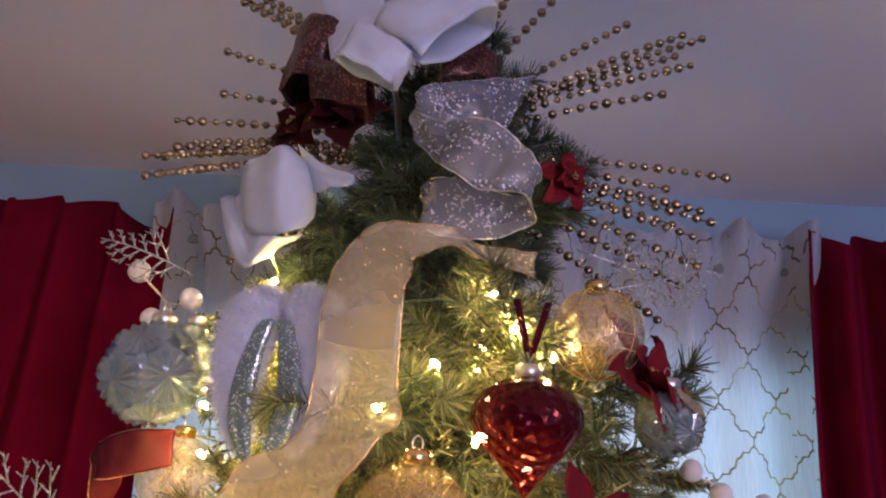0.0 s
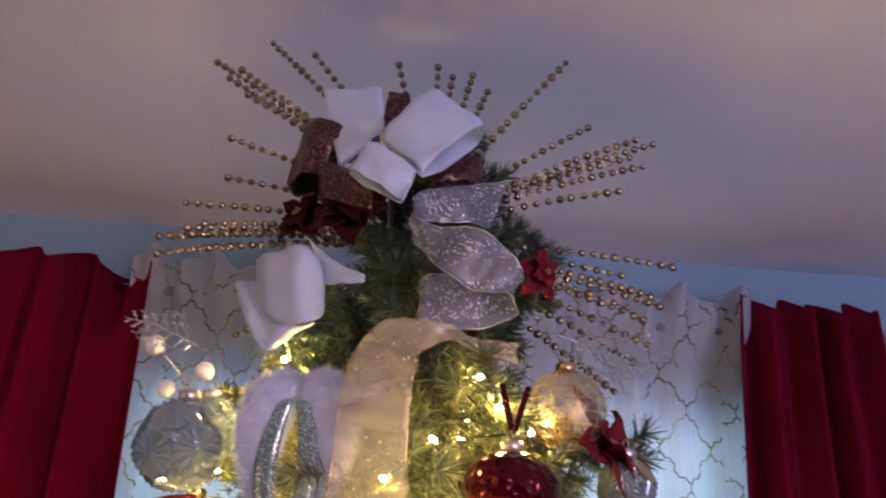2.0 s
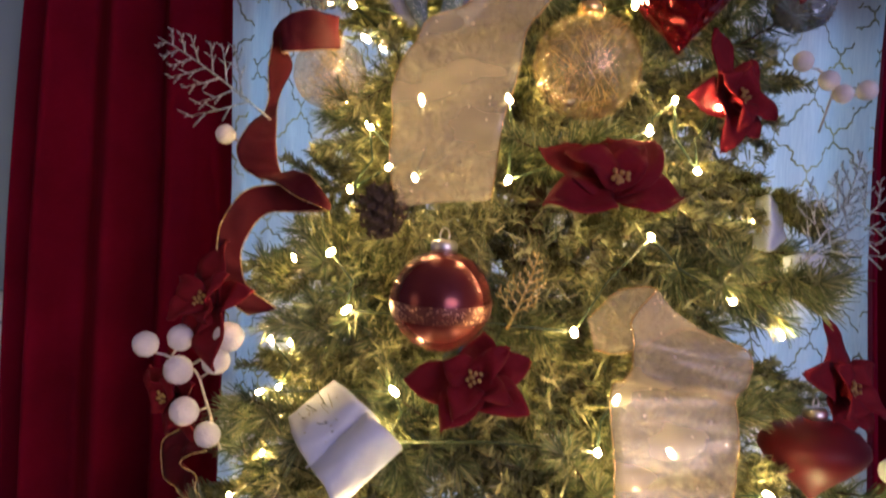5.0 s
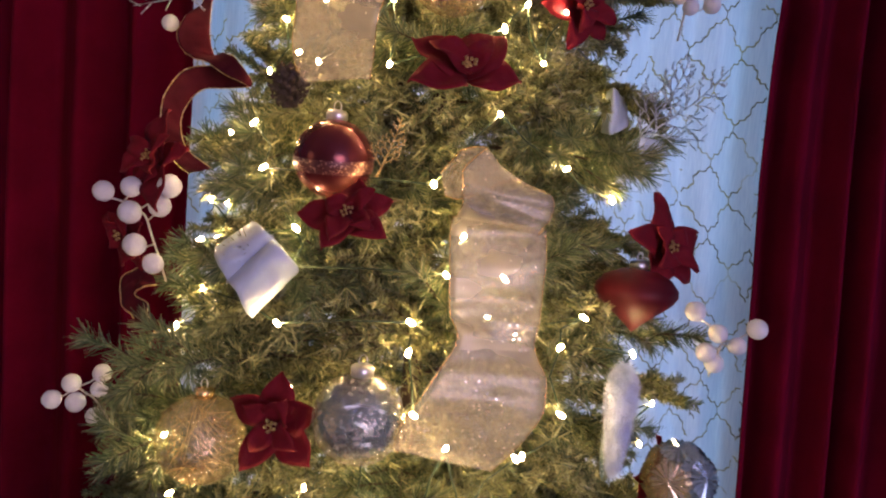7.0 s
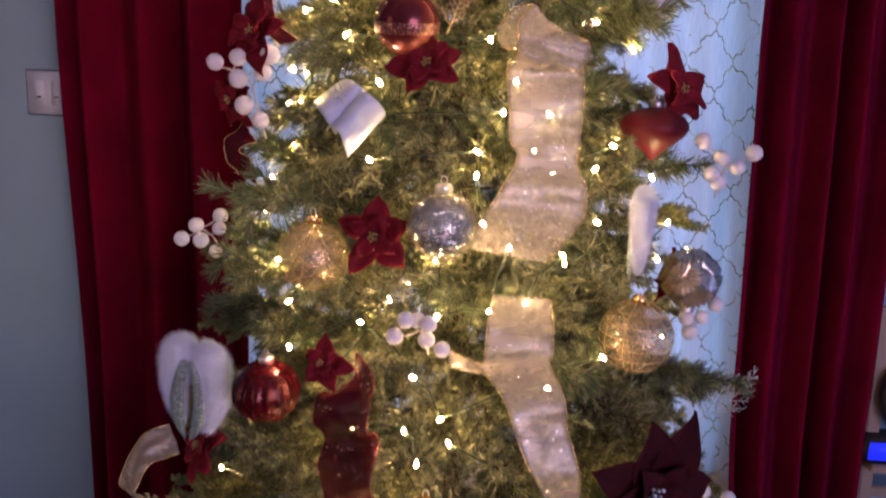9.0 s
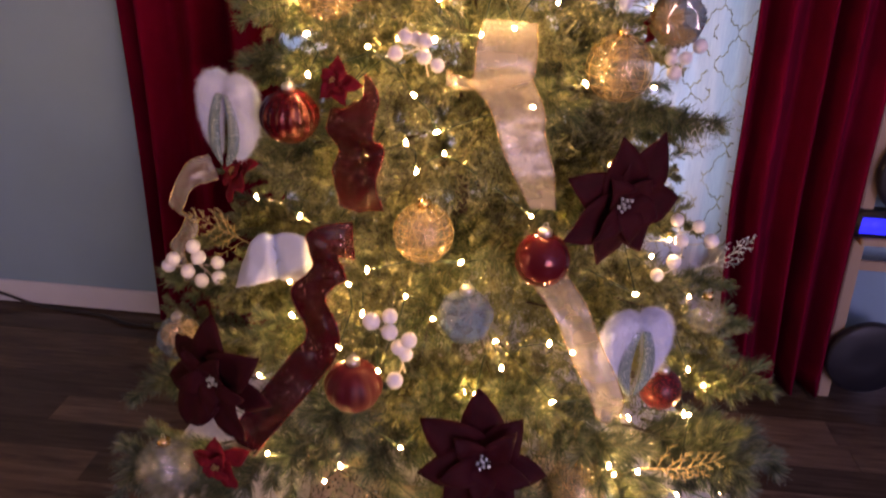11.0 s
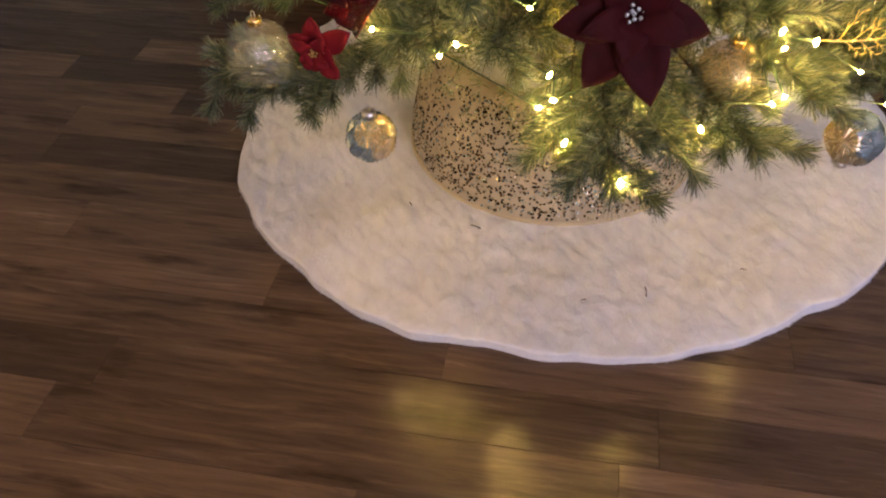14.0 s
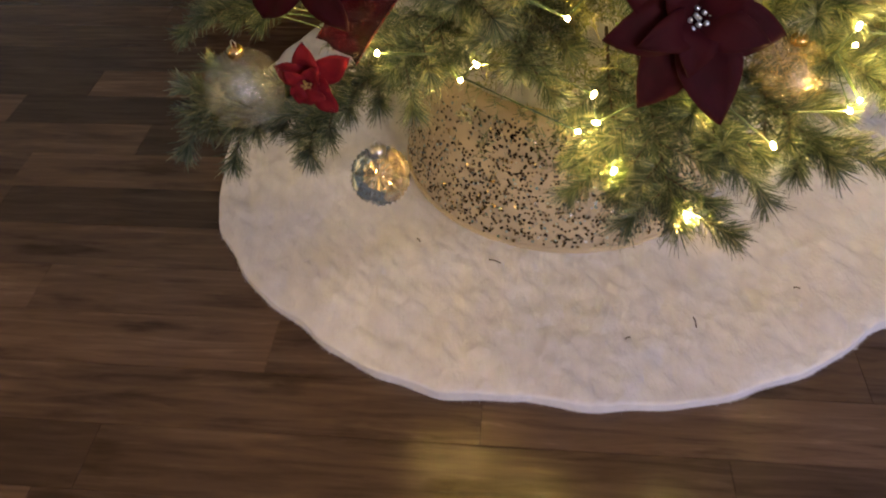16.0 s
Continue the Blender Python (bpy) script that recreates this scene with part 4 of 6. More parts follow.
def wired_ribbon(label, rows, material, edge, seed=0, thick=0.0006, ripple=0.003):
    """A wired ribbon hung in folds: each row gives its left and right edge (x, y, z, x, y, z)."""
    o = Vector(rows[0][:3])
    ob = thing("ribbon", Matrix.Translation(o), label, "ribbon")
    left, right = spline([Vector(r[:3]) - o for r in rows], 9), spline([Vector(r[3:]) - o for r in rows], 9)
    bm = bmesh.new()
    grid, ends = [], ([], [])
    for i, (a, b) in enumerate(zip(left, right)):
        j = min(i + 1, len(left) - 1)
        way = (left[j] + right[j] - left[max(i - 1, 0)] - right[max(i - 1, 0)])
        nor = (b - a).cross(way)
        nor = nor.normalized() if nor.length > 1e-9 else Vector((0, -1, 0))
        row = []
        for k in range(13):
            u = k / 12
            crease = noise.noise(Vector((u * 1.6 + seed, i * 0.30, seed * 3.7))) + 0.2 * noise.noise(Vector((u * 4.0, i * 0.5 + u * 3, seed * 1.3 + 5)))
            row.append(bm.verts.new(a.lerp(b, u) + nor * ripple * (1.9 * crease + 1.3 * math.sin(0.42 * i + 1.2 * u + seed) + 0.5 * math.sin(6.0 * u + i * 0.2))))
        grid.append(row)
        ends[0].append(row[0].co.copy())
        ends[1].append(row[-1].co.copy())
    for a, c in zip(grid, grid[1:]):
        for k in range(12):
            bm.faces.new((a[k], a[k + 1], c[k + 1], c[k]))
    strip = part("strip", bm, material, ob)
    strip.modifiers.new("cloth", "SOLIDIFY").thickness = thick
    for e in ends:
        part("wired_edge", tube(e, 0.0007, 5), edge, ob)
    for r in rows:
        c = (Vector(r[:3]) + Vector(r[3:])) / 2
        w = (Vector(r[:3]) - Vector(r[3:])).length
        d = math.degrees(math.atan2(c.x - AXIS.x, AXIS.y - c.y))
        CLEAR.append((d, c.z, max(w * 0.52, 0.03), math.hypot(c.x - AXIS.x, c.y - AXIS.y) - float(np.interp(c.z, SEAT_Z, SEAT_R))))
    return ob


def folded_loop(ob, near, far, depth, bulge, material, seed=0, tail=False, ridge=None):
    """A crisp loop of wide ribbon: from its near edge out to its far edge, over and back behind. Points are in the room."""
    o = ob.matrix_world.translation if ob.matrix_world.translation.length else Vector((0, 0, 0))
    nl, nr, fl, fr = (Vector(p) - o for p in (*near, *far))
    out = Vector((0, -1, 0.15)).normalized()
    back = Vector((0, depth, 0.1 * depth))
    rows = [(nl, nr), (nl.lerp(fl, 0.30) + out * bulge * 0.8, nr.lerp(fr, 0.30) + out * bulge), (nl.lerp(fl, 0.62) + out * bulge, nr.lerp(fr, 0.66) + out * bulge * 0.85), (nl.lerp(fl, 0.97), nr.lerp(fr, 0.97))]
    if ridge:
        rows[1:3] = [(nl.lerp(fl, ridge * 0.97) + out * bulge, nr.lerp(fr, ridge * 0.97) + out * bulge)]
    if not tail:
        rows += [(fl + back * 0.3, fr + back * 0.3), (nl.lerp(fl, 0.92) + back, nr.lerp(fr, 0.92) + back), (nl.lerp(fl, 0.4) + back * 0.9, nr.lerp(fr, 0.4) + back * 0.9), (nl + back * 0.3, nr + back * 0.3)]
    bm = bmesh.new()
    grid = []
    for i, (a, b) in enumerate(zip(spline([r[0] for r in rows], 6), spline([r[1] for r in rows], 6))):
        row = []
        for j in range(11):
            v = j / 10
            row.append(bm.verts.new(a.lerp(b, v) + out * (0.10 * (b - a).length * (0.25 - (v - 0.5) ** 2) + 0.0075 * noise.noise(Vector((v * 2.2 + seed, i * 0.16, seed))) + 0.0032 * noise.noise(Vector((v * 7, i * 0.2, seed + 9))))))
        grid.append(row)
    for a, c in zip(grid, grid[1:]):
        for j in range(10):
            bm.faces.new((a[j], a[j + 1], c[j + 1], c[j]))
    bmesh.ops.recalc_face_normals(bm, faces=list(bm.faces))
    p = part("tail" if tail else "loop", bm, material, ob)
    p.modifiers.new("cloth", "SOLIDIFY").thickness = 0.0012
    return p


def cloth_fold(ob, rows, material, seed=0):
    """A soft length of wide ribbon under a bow: each row gives its two edges in the room (x, y, z, x, y, z)."""
    o = ob.matrix_world.translation if ob.matrix_world.translation.length else Vector((0, 0, 0))
    left, right = spline([Vector(r[:3]) - o for r in rows], 8), spline([Vector(r[3:]) - o for r in rows], 8)
    bm = bmesh.new()
    grid = []
    for i, (a, b) in enumerate(zip(left, right)):
        row = []
        for k in range(13):
            u = k / 12
            puff = 0.035 * (b - a).length * (1 - (2 * u - 1) ** 2) + 0.008 * noise.noise(Vector((u * 2 + seed, i * 0.14, seed * 2.3))) + 0.0035 * noise.noise(Vector((u * 7 + 0.2 * i, i * 0.22, seed)))
            row.append(bm.verts.new(a.lerp(b, u) + Vector((0, -puff, 0.1 * puff))))
        grid.append(row)
    for a, c in zip(grid, grid[1:]):
        for k in range(12):
            bm.faces.new((a[k], a[k + 1], c[k + 1], c[k]))
    p = part("fold", bm, material, ob)
    p.modifiers.new("cloth", "SOLIDIFY").thickness = 0.0012
    return p


def plume(spine, s, h, deep):
    """A soft pointed body along (across, up, half width) stations, bent out in front; s mirrors it."""
    mid = spline([(q[0], q[1], q[2]) for q in spine], 6)
    bm = bmesh.new()
    rings, n = [], 20
    for i, c in enumerate(mid):
        w = max(c.z, 0.004)
        rings.append([bm.verts.new((s * h * (c.x + w * math.cos(2 * math.pi * k / n)), h * c.y, h * (deep[0] + deep[1] * w * math.sin(2 * math.pi * k / n)))) for k in range(n)])
    for a, c in zip(rings, rings[1:]):
        for k in range(n):
            bm.faces.new((a[k], a[(k + 1) % n], c[(k + 1) % n], c[k]))
    bm.faces.new(rings[0])
    bm.faces.new(rings[-1])
    bmesh.ops.recalc_face_normals(bm, faces=list(bm.faces))
    return bm


def feather_wings(m, height, label, seed=0):
    """A pair of fluffy white wings round a slit, edged inside with glittered feathers that meet at the tip."""
    ob = thing("angel_wings_ornament", m, label, "ornament", "white feather wings")
    rnd = random.Random(seed)
    h = height
    outer = [(0.13, 0.50, 0.01), (0.155, 0.475, 0.11), (0.195, 0.38, 0.178), (0.235, 0.22, 0.170), (0.255, 0.05, 0.140), (0.245, -0.12, 0.105), (0.20, -0.28, 0.060), (0.15, -0.37, 0.012)]
    inner = [(0.03, 0.33, 0.012), (0.06, 0.305, 0.050), (0.10, 0.19, 0.062), (0.135, 0.03, 0.072), (0.145, -0.13, 0.078), (0.125, -0.29, 0.070), (0.075, -0.42, 0.045), (0.03, -0.50, 0.006)]
    for s in (-1, 1):
        bm = plume(outer, s, h, (0.0, 0.62))
        bm.normal_update()
        base = [(v.co.copy(), v.normal.copy()) for v in bm.verts]
        for v in bm.verts:
            v.co += v.normal * 0.025 * h * noise.noise(v.co * 70 + Vector((seed, s, 0)))
        wing = part("wing", bm, FLUFF, ob)
        vs, fs = [], []
        for _ in range(15000):
            p, n = rnd.choice(base)
            p = p + Vector((rnd.gauss(0, 0.012), rnd.gauss(0, 0.016), rnd.gauss(0, 0.006))) * h
            d = (n + Vector((rnd.gauss(0, 0.5) + 0.25 * s, rnd.gauss(0, 0.5) - 0.15, rnd.gauss(0, 0.4)))).normalized() * h * rnd.uniform(0.02, 0.075)
            w = d.cross(Vector((rnd.gauss(0, 1), rnd.gauss(0, 1), rnd.gauss(0, 1)))).normalized() * 0.00026
            i = len(vs)
            vs.extend([p - w, p + w, p + d])
            fs.append((i, i + 1, i + 2))
        me = bpy.data.meshes.new("down")
        me.from_pydata(vs, [], fs)
        part_of("down", me, FLUFF, wing)["kind"] = "stuff"
        part("glitter_feather", plume(inner, s, h, (0.085, 0.55)), TEAL_GLITTER, ob, "silver glitter inner feather")
    return ob


# ---- ornaments: places, from the top of the tree down ----
GOLD_BALL = "clear gold glitter ball ornament hung on the tree"
wire_ball(hung(0.100, 0.700, 1.902, room=0.07), 0.043, GOLD_BALL, bands=True)
wire_ball(hung(-0.047, 0.585, 1.725, room=0.06), 0.044, GOLD_BALL)
wire_ball(hung(-0.301, 0.790, 1.754, room=0.04), 0.04, GOLD_BALL)
wire_ball(hung(-0.272, 0.580, 1.213, room=0.06), 0.049, "clear champagne glitter ball ornament among the sprays")
wire_ball(hung(0.185, 0.603, 1.115, room=0.06), 0.052, "clear champagne ball ornament with a net of glitter", bands=True)
wire_ball(hung(-0.098, 0.460, 0.873, room=0.06), 0.047, GOLD_BALL, bands=True)
wire_ball(hung(0.189, 0.442, 0.414, room=0.06), 0.052, "clear glitter ball ornament over the tree collar")
wire_ball(hung(-0.528, 0.387, 0.418, room=0.06), 0.054, "clear glass ball ornament flecked with glitter", ICE_CLEAR, SILVER_GLITTER)
wire_ball(hung(0.419, 0.689, 0.648, room=0.04), 0.037, "clear glass ball ornament flecked with silver", ICE_CLEAR, SILVER_GLITTER)

CUT = "silver blue and gold faceted ball ornament"
facet_ball(hung(-0.291, 0.665, 1.833, room=0.09), 0.046, "pale silver blue faceted ball ornament by the window", False)
facet_ball(hung(-0.283, 0.720, 1.856, room=0.04), 0.036, "pale clear faceted ball ornament behind the wings", False)
facet_ball(hung(0.164, 0.700, 1.826, room=0.04), 0.031, CUT)
facet_ball(hung(-0.094, 0.500, 1.280, roll=0, room=0.05), 0.039, "pale blue faceted ball ornament in a clear shell", False)
facet_ball(hung(0.280, 0.700, 1.180, roll=180, room=0.05), 0.046, CUT)
facet_ball(hung(-0.022, 0.400, 0.766, roll=0, room=0.05), 0.043, "pale silver faceted ball ornament", False)
facet_ball(hung(-0.536, 0.510, 0.608, room=0.06), 0.040, CUT)
facet_ball(hung(-0.345, 0.333, 0.318, roll=0, room=0.05), 0.041, CUT)
facet_ball(hung(0.374, 0.389, 0.356, roll=170, room=0.07), 0.042, CUT)

onion_ornament(hung(0.035, 0.630, 1.807, room=0.07), 0.046, HAMMERED, "dimpled dark red glass drop ornament on a ribbon loop", False, 0.95, True)
onion_ornament(hung(0.204, 0.710, 1.400, room=0.06), 0.050, RED_MATTE, "matt red onion-shaped drop ornament", False, 0.72)
ball_ornament(hung(-0.154, 0.590, 1.527, room=0.06), 0.042, ROSE_GLASS, "rose mirror glass ball ornament with a glitter band", band=ROSE_GLITTER)
ball_ornament(hung(-0.338, 0.581, 1.009, room=0.06), 0.046, RED_GLASS, "ribbed shiny red ball ornament", 18)
ball_ornament(hung(0.088, 0.445, 0.851, room=0.06), 0.043, DARK_RED, "dark red lacquered ball ornament")
ball_ornament(hung(0.318, 0.515, 0.589, room=0.06), 0.037, RED_GLITTER, "red glitter ball ornament")
ball_ornament(hung(-0.191, 0.370, 0.640, room=0.06), 0.043, RED_MATTE, "matt red ball ornament", 12)

RED_FLOWER, DARK_FLOWER = "red velvet artificial poinsettia clipped to the tree", "large burgundy velvet poinsettia with a glitter heart"
poinsettia(hung(0.134, 0.710, 1.856, 62, -25, 10, 0.07), 0.078, FELT, RED_FLOWER, 1)
poinsettia(hung(0.087, 0.675, 1.720, 38, -8, 20, 0.06), 0.062, FELT, RED_FLOWER, 2)
poinsettia(hung(-0.022, 0.570, 1.616, 10, -42, 8, 0.05), 0.072, FELT, RED_FLOWER, 3, petals=(7, 4), half=True)
poinsettia(hung(-0.118, 0.525, 1.467, -5, -30, 15, 0.06), 0.056, FELT, RED_FLOWER, 4)
poinsettia(hung(-0.359, 0.655, 1.503, -38, -20, 0, 0.05), 0.062, FELT, RED_FLOWER, 5)
poinsettia(hung(-0.397, 0.680, 1.419, -40, 10, 0, 0.05), 0.058, FELT, RED_FLOWER, 15)
poinsettia(hung(0.231, 0.740, 1.453, 34, -15, 0, 0.06), 0.070, FELT, RED_FLOWER, 6)
poinsettia(hung(-0.177, 0.540, 1.258, -14, 0, 10, 0.07), 0.064, FELT, RED_FLOWER, 7)
poinsettia(hung(0.250, 0.740, 1.170, 45, 0, 0, 0.04), 0.045, FELT, RED_FLOWER, 8)
poinsettia(hung(-0.453, 0.660, 0.869, -25, -40, 30, 0.05), 0.062, FELT, RED_FLOWER, 9)
poinsettia(hung(-0.235, 0.500, 1.085, -20, -30, 0, 0.03), 0.042, FELT, RED_FLOWER, 19)
poinsettia(hung(-0.441, 0.420, 0.419, -10, 0, 0, 0.05), 0.066, FELT, RED_FLOWER, 10)
poinsettia(hung(-0.210, 0.740, 2.114, -35, -20, 0, 0), 0.05, DARK_FELT, "dark red velvet poinsettia beside the topper bow", 16)
poinsettia(hung(-0.154, 0.680, 2.094, -12, -30, 0, 0), 0.06, DARK_FELT, "dark red velvet poinsettia under the topper bow", 17)
poinsettia(hung(0.060, 0.700, 2.053, 40, 0, 0, 0.04), 0.037, FELT, RED_FLOWER, 18)
poinsettia(hung(0.194, 0.510, 0.933, 27, 0, 10, 0.1), 0.116, DARK_FELT, DARK_FLOWER, 11, petals=(7, 5), centre=SILVER_GLITTER)
poinsettia(hung(0.021, 0.315, 0.570, 5, -18, 0, 0.1), 0.116, DARK_FELT, DARK_FLOWER, 12, petals=(7, 5), centre=SILVER_GLITTER)
poinsettia(hung(-0.411, 0.385, 0.630, -17, 0, 0, 0.1), 0.116, DARK_FELT, DARK_FLOWER, 13, petals=(7, 5), centre=SILVER_GLITTER)

WINGS = "white feather angel wings ornament with silver glitter"
feather_wings(hung(-0.174, 0.635, 1.830, -16, 0, 0, 0.09), 0.148, WINGS, 1)
feather_wings(hung(-0.471, 0.660, 0.968, -24, 0, -4, 0.09), 0.16, WINGS, 2)
feather_wings(hung(0.254, 0.470, 0.681, 24, 0, 0, 0.09), 0.15, WINGS, 3)
feather_wings(hung(0.189, 0.655, 1.250, -103, 0, 4, 0.05), 0.128, WINGS, 4)

BERRIES = "white foam berries on a pale twig"
BERRY_SPRAYS = [  # where each spray sits, the size of its berries, and where they hang round it
    ((-0.379, 0.645, 1.445), 0.0126, ((-0.045, 0.021), (-0.013, 0.029), (-0.012, -0.000), (0.034, 0.034), (0.020, 0.010), (-0.003, -0.036), (0.019, -0.056))),
    ((-0.342, 0.760, 1.929), 0.0114, ((-0.030, 0.027), (-0.007, -0.023), (0.036, -0.003))),
    ((-0.378, 0.730, 1.667), 0.0102, ((-0.011, 0.005), (0.011, -0.006))),
    ((-0.457, 0.690, 1.212), 0.0112, ((-0.015, 0.012), (-0.036, -0.009), (-0.007, -0.010), (0.021, 0.009), (0.013, -0.028), (0.022, 0.028))),
    ((-0.115, 0.460, 1.153), 0.0107, ((-0.017, 0.017), (0.011, 0.013), (-0.031, -0.008), (0.009, -0.012), (0.029, -0.021), (-0.003, 0.013))),
    ((0.310, 0.700, 1.356), 0.0119, ((-0.033, 0.030), (-0.007, 0.008), (-0.018, -0.017), (-0.005, -0.030), (0.019, -0.006), (0.042, 0.016))),
    ((0.299, 0.700, 1.118), 0.0115, ((-0.020, 0.000), (0.004, 0.002), (-0.009, -0.025), (0.026, 0.021))),
    ((-0.538, 0.610, 0.704), 0.0131, ((-0.055, -0.010), (-0.038, 0.012), (-0.013, -0.012), (0.000, 0.038), (0.009, 0.018), (0.010, -0.031), (0.041, -0.026), (0.044, 0.009))),
    ((-0.123, 0.340, 0.746), 0.0123, ((-0.034, 0.033), (-0.008, 0.039), (-0.006, 0.020), (0.023, 0.009), (0.006, -0.013), (0.017, -0.024), (0.003, -0.064))),
    ((0.349, 0.670, 0.797), 0.0132, ((-0.016, 0.043), (0.021, 0.038), (0.047, 0.012), (-0.011, -0.034), (-0.037, -0.063), (-0.003, 0.006))),
    ((0.243, 0.800, 1.775), 0.0106, ((-0.034, 0.021), (-0.007, 0.001), (0.006, -0.014), (0.035, -0.007))),
]
for i, (place, r, spots) in enumerate(BERRY_SPRAYS):
    berry_spray(hung(*place, 0, room=0.03), r, BERRIES, spots, 50 + i)

SPRIG = "silver glitter cedar sprig stuck into the tree"
fern_pick(hung(-0.292, 0.710, 1.939, 0, 0, 76), 0.105, SILVER_GLITTER, SPRIG, 1)
fern_pick(hung(-0.329, 0.670, 1.681, -10, 0, 62), 0.145, SILVER_GLITTER, SPRIG, 2)
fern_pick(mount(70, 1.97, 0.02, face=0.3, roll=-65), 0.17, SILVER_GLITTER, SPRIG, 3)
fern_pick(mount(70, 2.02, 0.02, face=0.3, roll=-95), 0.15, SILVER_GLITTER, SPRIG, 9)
fern_pick(hung(0.158, 0.690, 1.567, 15, 0, -46), 0.17, SILVER_GLITTER, "dark silver glitter cedar sprig beside the window", 4)
fern_pick(hung(0.182, 0.700, 1.584, 20, 0, -25), 0.12, SILVER_GLITTER, "dark silver glitter cedar sprig beside the window", 10)
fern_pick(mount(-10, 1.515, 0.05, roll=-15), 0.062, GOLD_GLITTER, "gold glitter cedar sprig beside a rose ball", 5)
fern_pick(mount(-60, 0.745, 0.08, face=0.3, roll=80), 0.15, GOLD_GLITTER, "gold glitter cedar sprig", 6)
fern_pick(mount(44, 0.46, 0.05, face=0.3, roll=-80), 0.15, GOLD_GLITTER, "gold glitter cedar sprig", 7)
fern_pick(hung(0.304, 0.680, 0.949, 20, 0, -48), 0.14, SILVER_GLITTER, SPRIG, 8)
fern_pick(hung(0.375, 0.660, 0.751, 20, 0, -58), 0.13, SILVER_GLITTER, SPRIG, 11)

# ribbons
wired_ribbon("silver sheer glitter ribbon falling in folds from the topper", [(0.035, 0.690, 2.170, 0.007, 0.680, 2.101), (-0.019, 0.660, 2.142, -0.028, 0.655, 2.094), (-0.066, 0.640, 2.123, -0.066, 0.635, 2.082), (-0.078, 0.640, 2.101, -0.075, 0.630, 2.059), (-0.062, 0.610, 2.069, -0.059, 0.605, 2.028), (-0.020, 0.590, 2.057, -0.033, 0.585, 2.001), (0.020, 0.585, 2.040, -0.003, 0.580, 1.988), (0.035, 0.600, 2.017, 0.025, 0.600, 1.994), (0.030, 0.635, 2.011, 0.031, 0.630, 1.983), (-0.016, 0.645, 2.020, -0.009, 0.640, 1.965), (-0.062, 0.635, 2.020, -0.057, 0.630, 1.969), (-0.066, 0.660, 2.014, -0.056, 0.650, 1.971)], SILVER_SHEER, SILVER, 1)
wired_ribbon("wide cream sheer ribbon winding down the lit tree", [(0.039, 0.620, 1.950, 0.035, 0.615, 1.925), (0.002, 0.598, 1.944, -0.001, 0.594, 1.929), (-0.027, 0.582, 1.948, -0.032, 0.578, 1.936), (-0.057, 0.570, 1.951, -0.055, 0.562, 1.921), (-0.091, 0.571, 1.949, -0.061, 0.560, 1.912), (-0.117, 0.575, 1.926, -0.063, 0.562, 1.900),
    (-0.128, 0.572, 1.875, -0.066, 0.564, 1.870), (-0.130, 0.579, 1.819, -0.065, 0.575, 1.823), (-0.137, 0.586, 1.784, -0.062, 0.579, 1.796), (-0.175, 0.592, 1.758, -0.076, 0.572, 1.779), (-0.193, 0.585, 1.730, -0.095, 0.561, 1.751), (-0.203, 0.574, 1.696, -0.104, 0.546, 1.712), (-0.201, 0.566, 1.645, -0.113, 0.542, 1.662), (-0.196, 0.584, 1.601, -0.119, 0.560, 1.609)],
    CREAM_SHEER, GOLD, 2, ripple=0.002)
wired_ribbon("wide cream sheer ribbon looped over the sprays", [(-0.039, 0.550, 1.523, -0.034, 0.546, 1.500), (-0.019, 0.535, 1.547, -0.013, 0.540, 1.500), (0.004, 0.520, 1.550, 0.030, 0.528, 1.520), (-0.015, 0.496, 1.530, 0.066, 0.512, 1.512), (-0.015, 0.489, 1.510, 0.071, 0.505, 1.492), (-0.014, 0.495, 1.494, 0.060, 0.510, 1.474), (-0.023, 0.517, 1.476, 0.070, 0.532, 1.475), (-0.020, 0.512, 1.428, 0.072, 0.528, 1.429), (-0.016, 0.505, 1.393, 0.073, 0.525, 1.396), (-0.007, 0.500, 1.366, 0.069, 0.520, 1.365), (-0.024, 0.485, 1.333, 0.082, 0.510, 1.332), (-0.047, 0.480, 1.292, 0.078, 0.500, 1.293), (-0.059, 0.500, 1.253, 0.038, 0.506, 1.239)], CREAM_SHEER, GOLD, 3, ripple=0.0016)
wired_ribbon("cream sheer ribbon tucked between sprays", [(-0.026, 0.502, 1.191, 0.050, 0.515, 1.187), (-0.031, 0.458, 1.168, 0.053, 0.470, 1.152), (-0.035, 0.455, 1.120, 0.040, 0.465, 1.112), (-0.052, 0.475, 1.116, -0.030, 0.478, 1.098), (-0.078, 0.498, 1.121, -0.075, 0.496, 1.095)], CREAM_SHEER, GOLD, 4, ripple=0.0018)
wired_ribbon("cream sheer ribbon tail hanging on the tree", [(-0.044, 0.470, 1.110, 0.046, 0.480, 1.124), (-0.010, 0.434, 1.088, 0.066, 0.451, 1.088), (0.006, 0.420, 1.050, 0.074, 0.437, 1.046), (0.030, 0.410, 1.000, 0.090, 0.426, 0.995), (0.062, 0.425, 0.940, 0.100, 0.440, 0.935)], CREAM_SHEER, GOLD, 5, ripple=0.0018)
draped_ribbon("narrow cream sheer ribbon tail below a dark ball", [(23, 0.813, 0.02), (26, 0.772, 0.05), (29, 0.706, 0.05), (32, 0.646, 0.05), (35, 0.575, 0.03)], 0.052, CREAM_SHEER, GOLD, 6, pinch=((1.0, 0.5),))
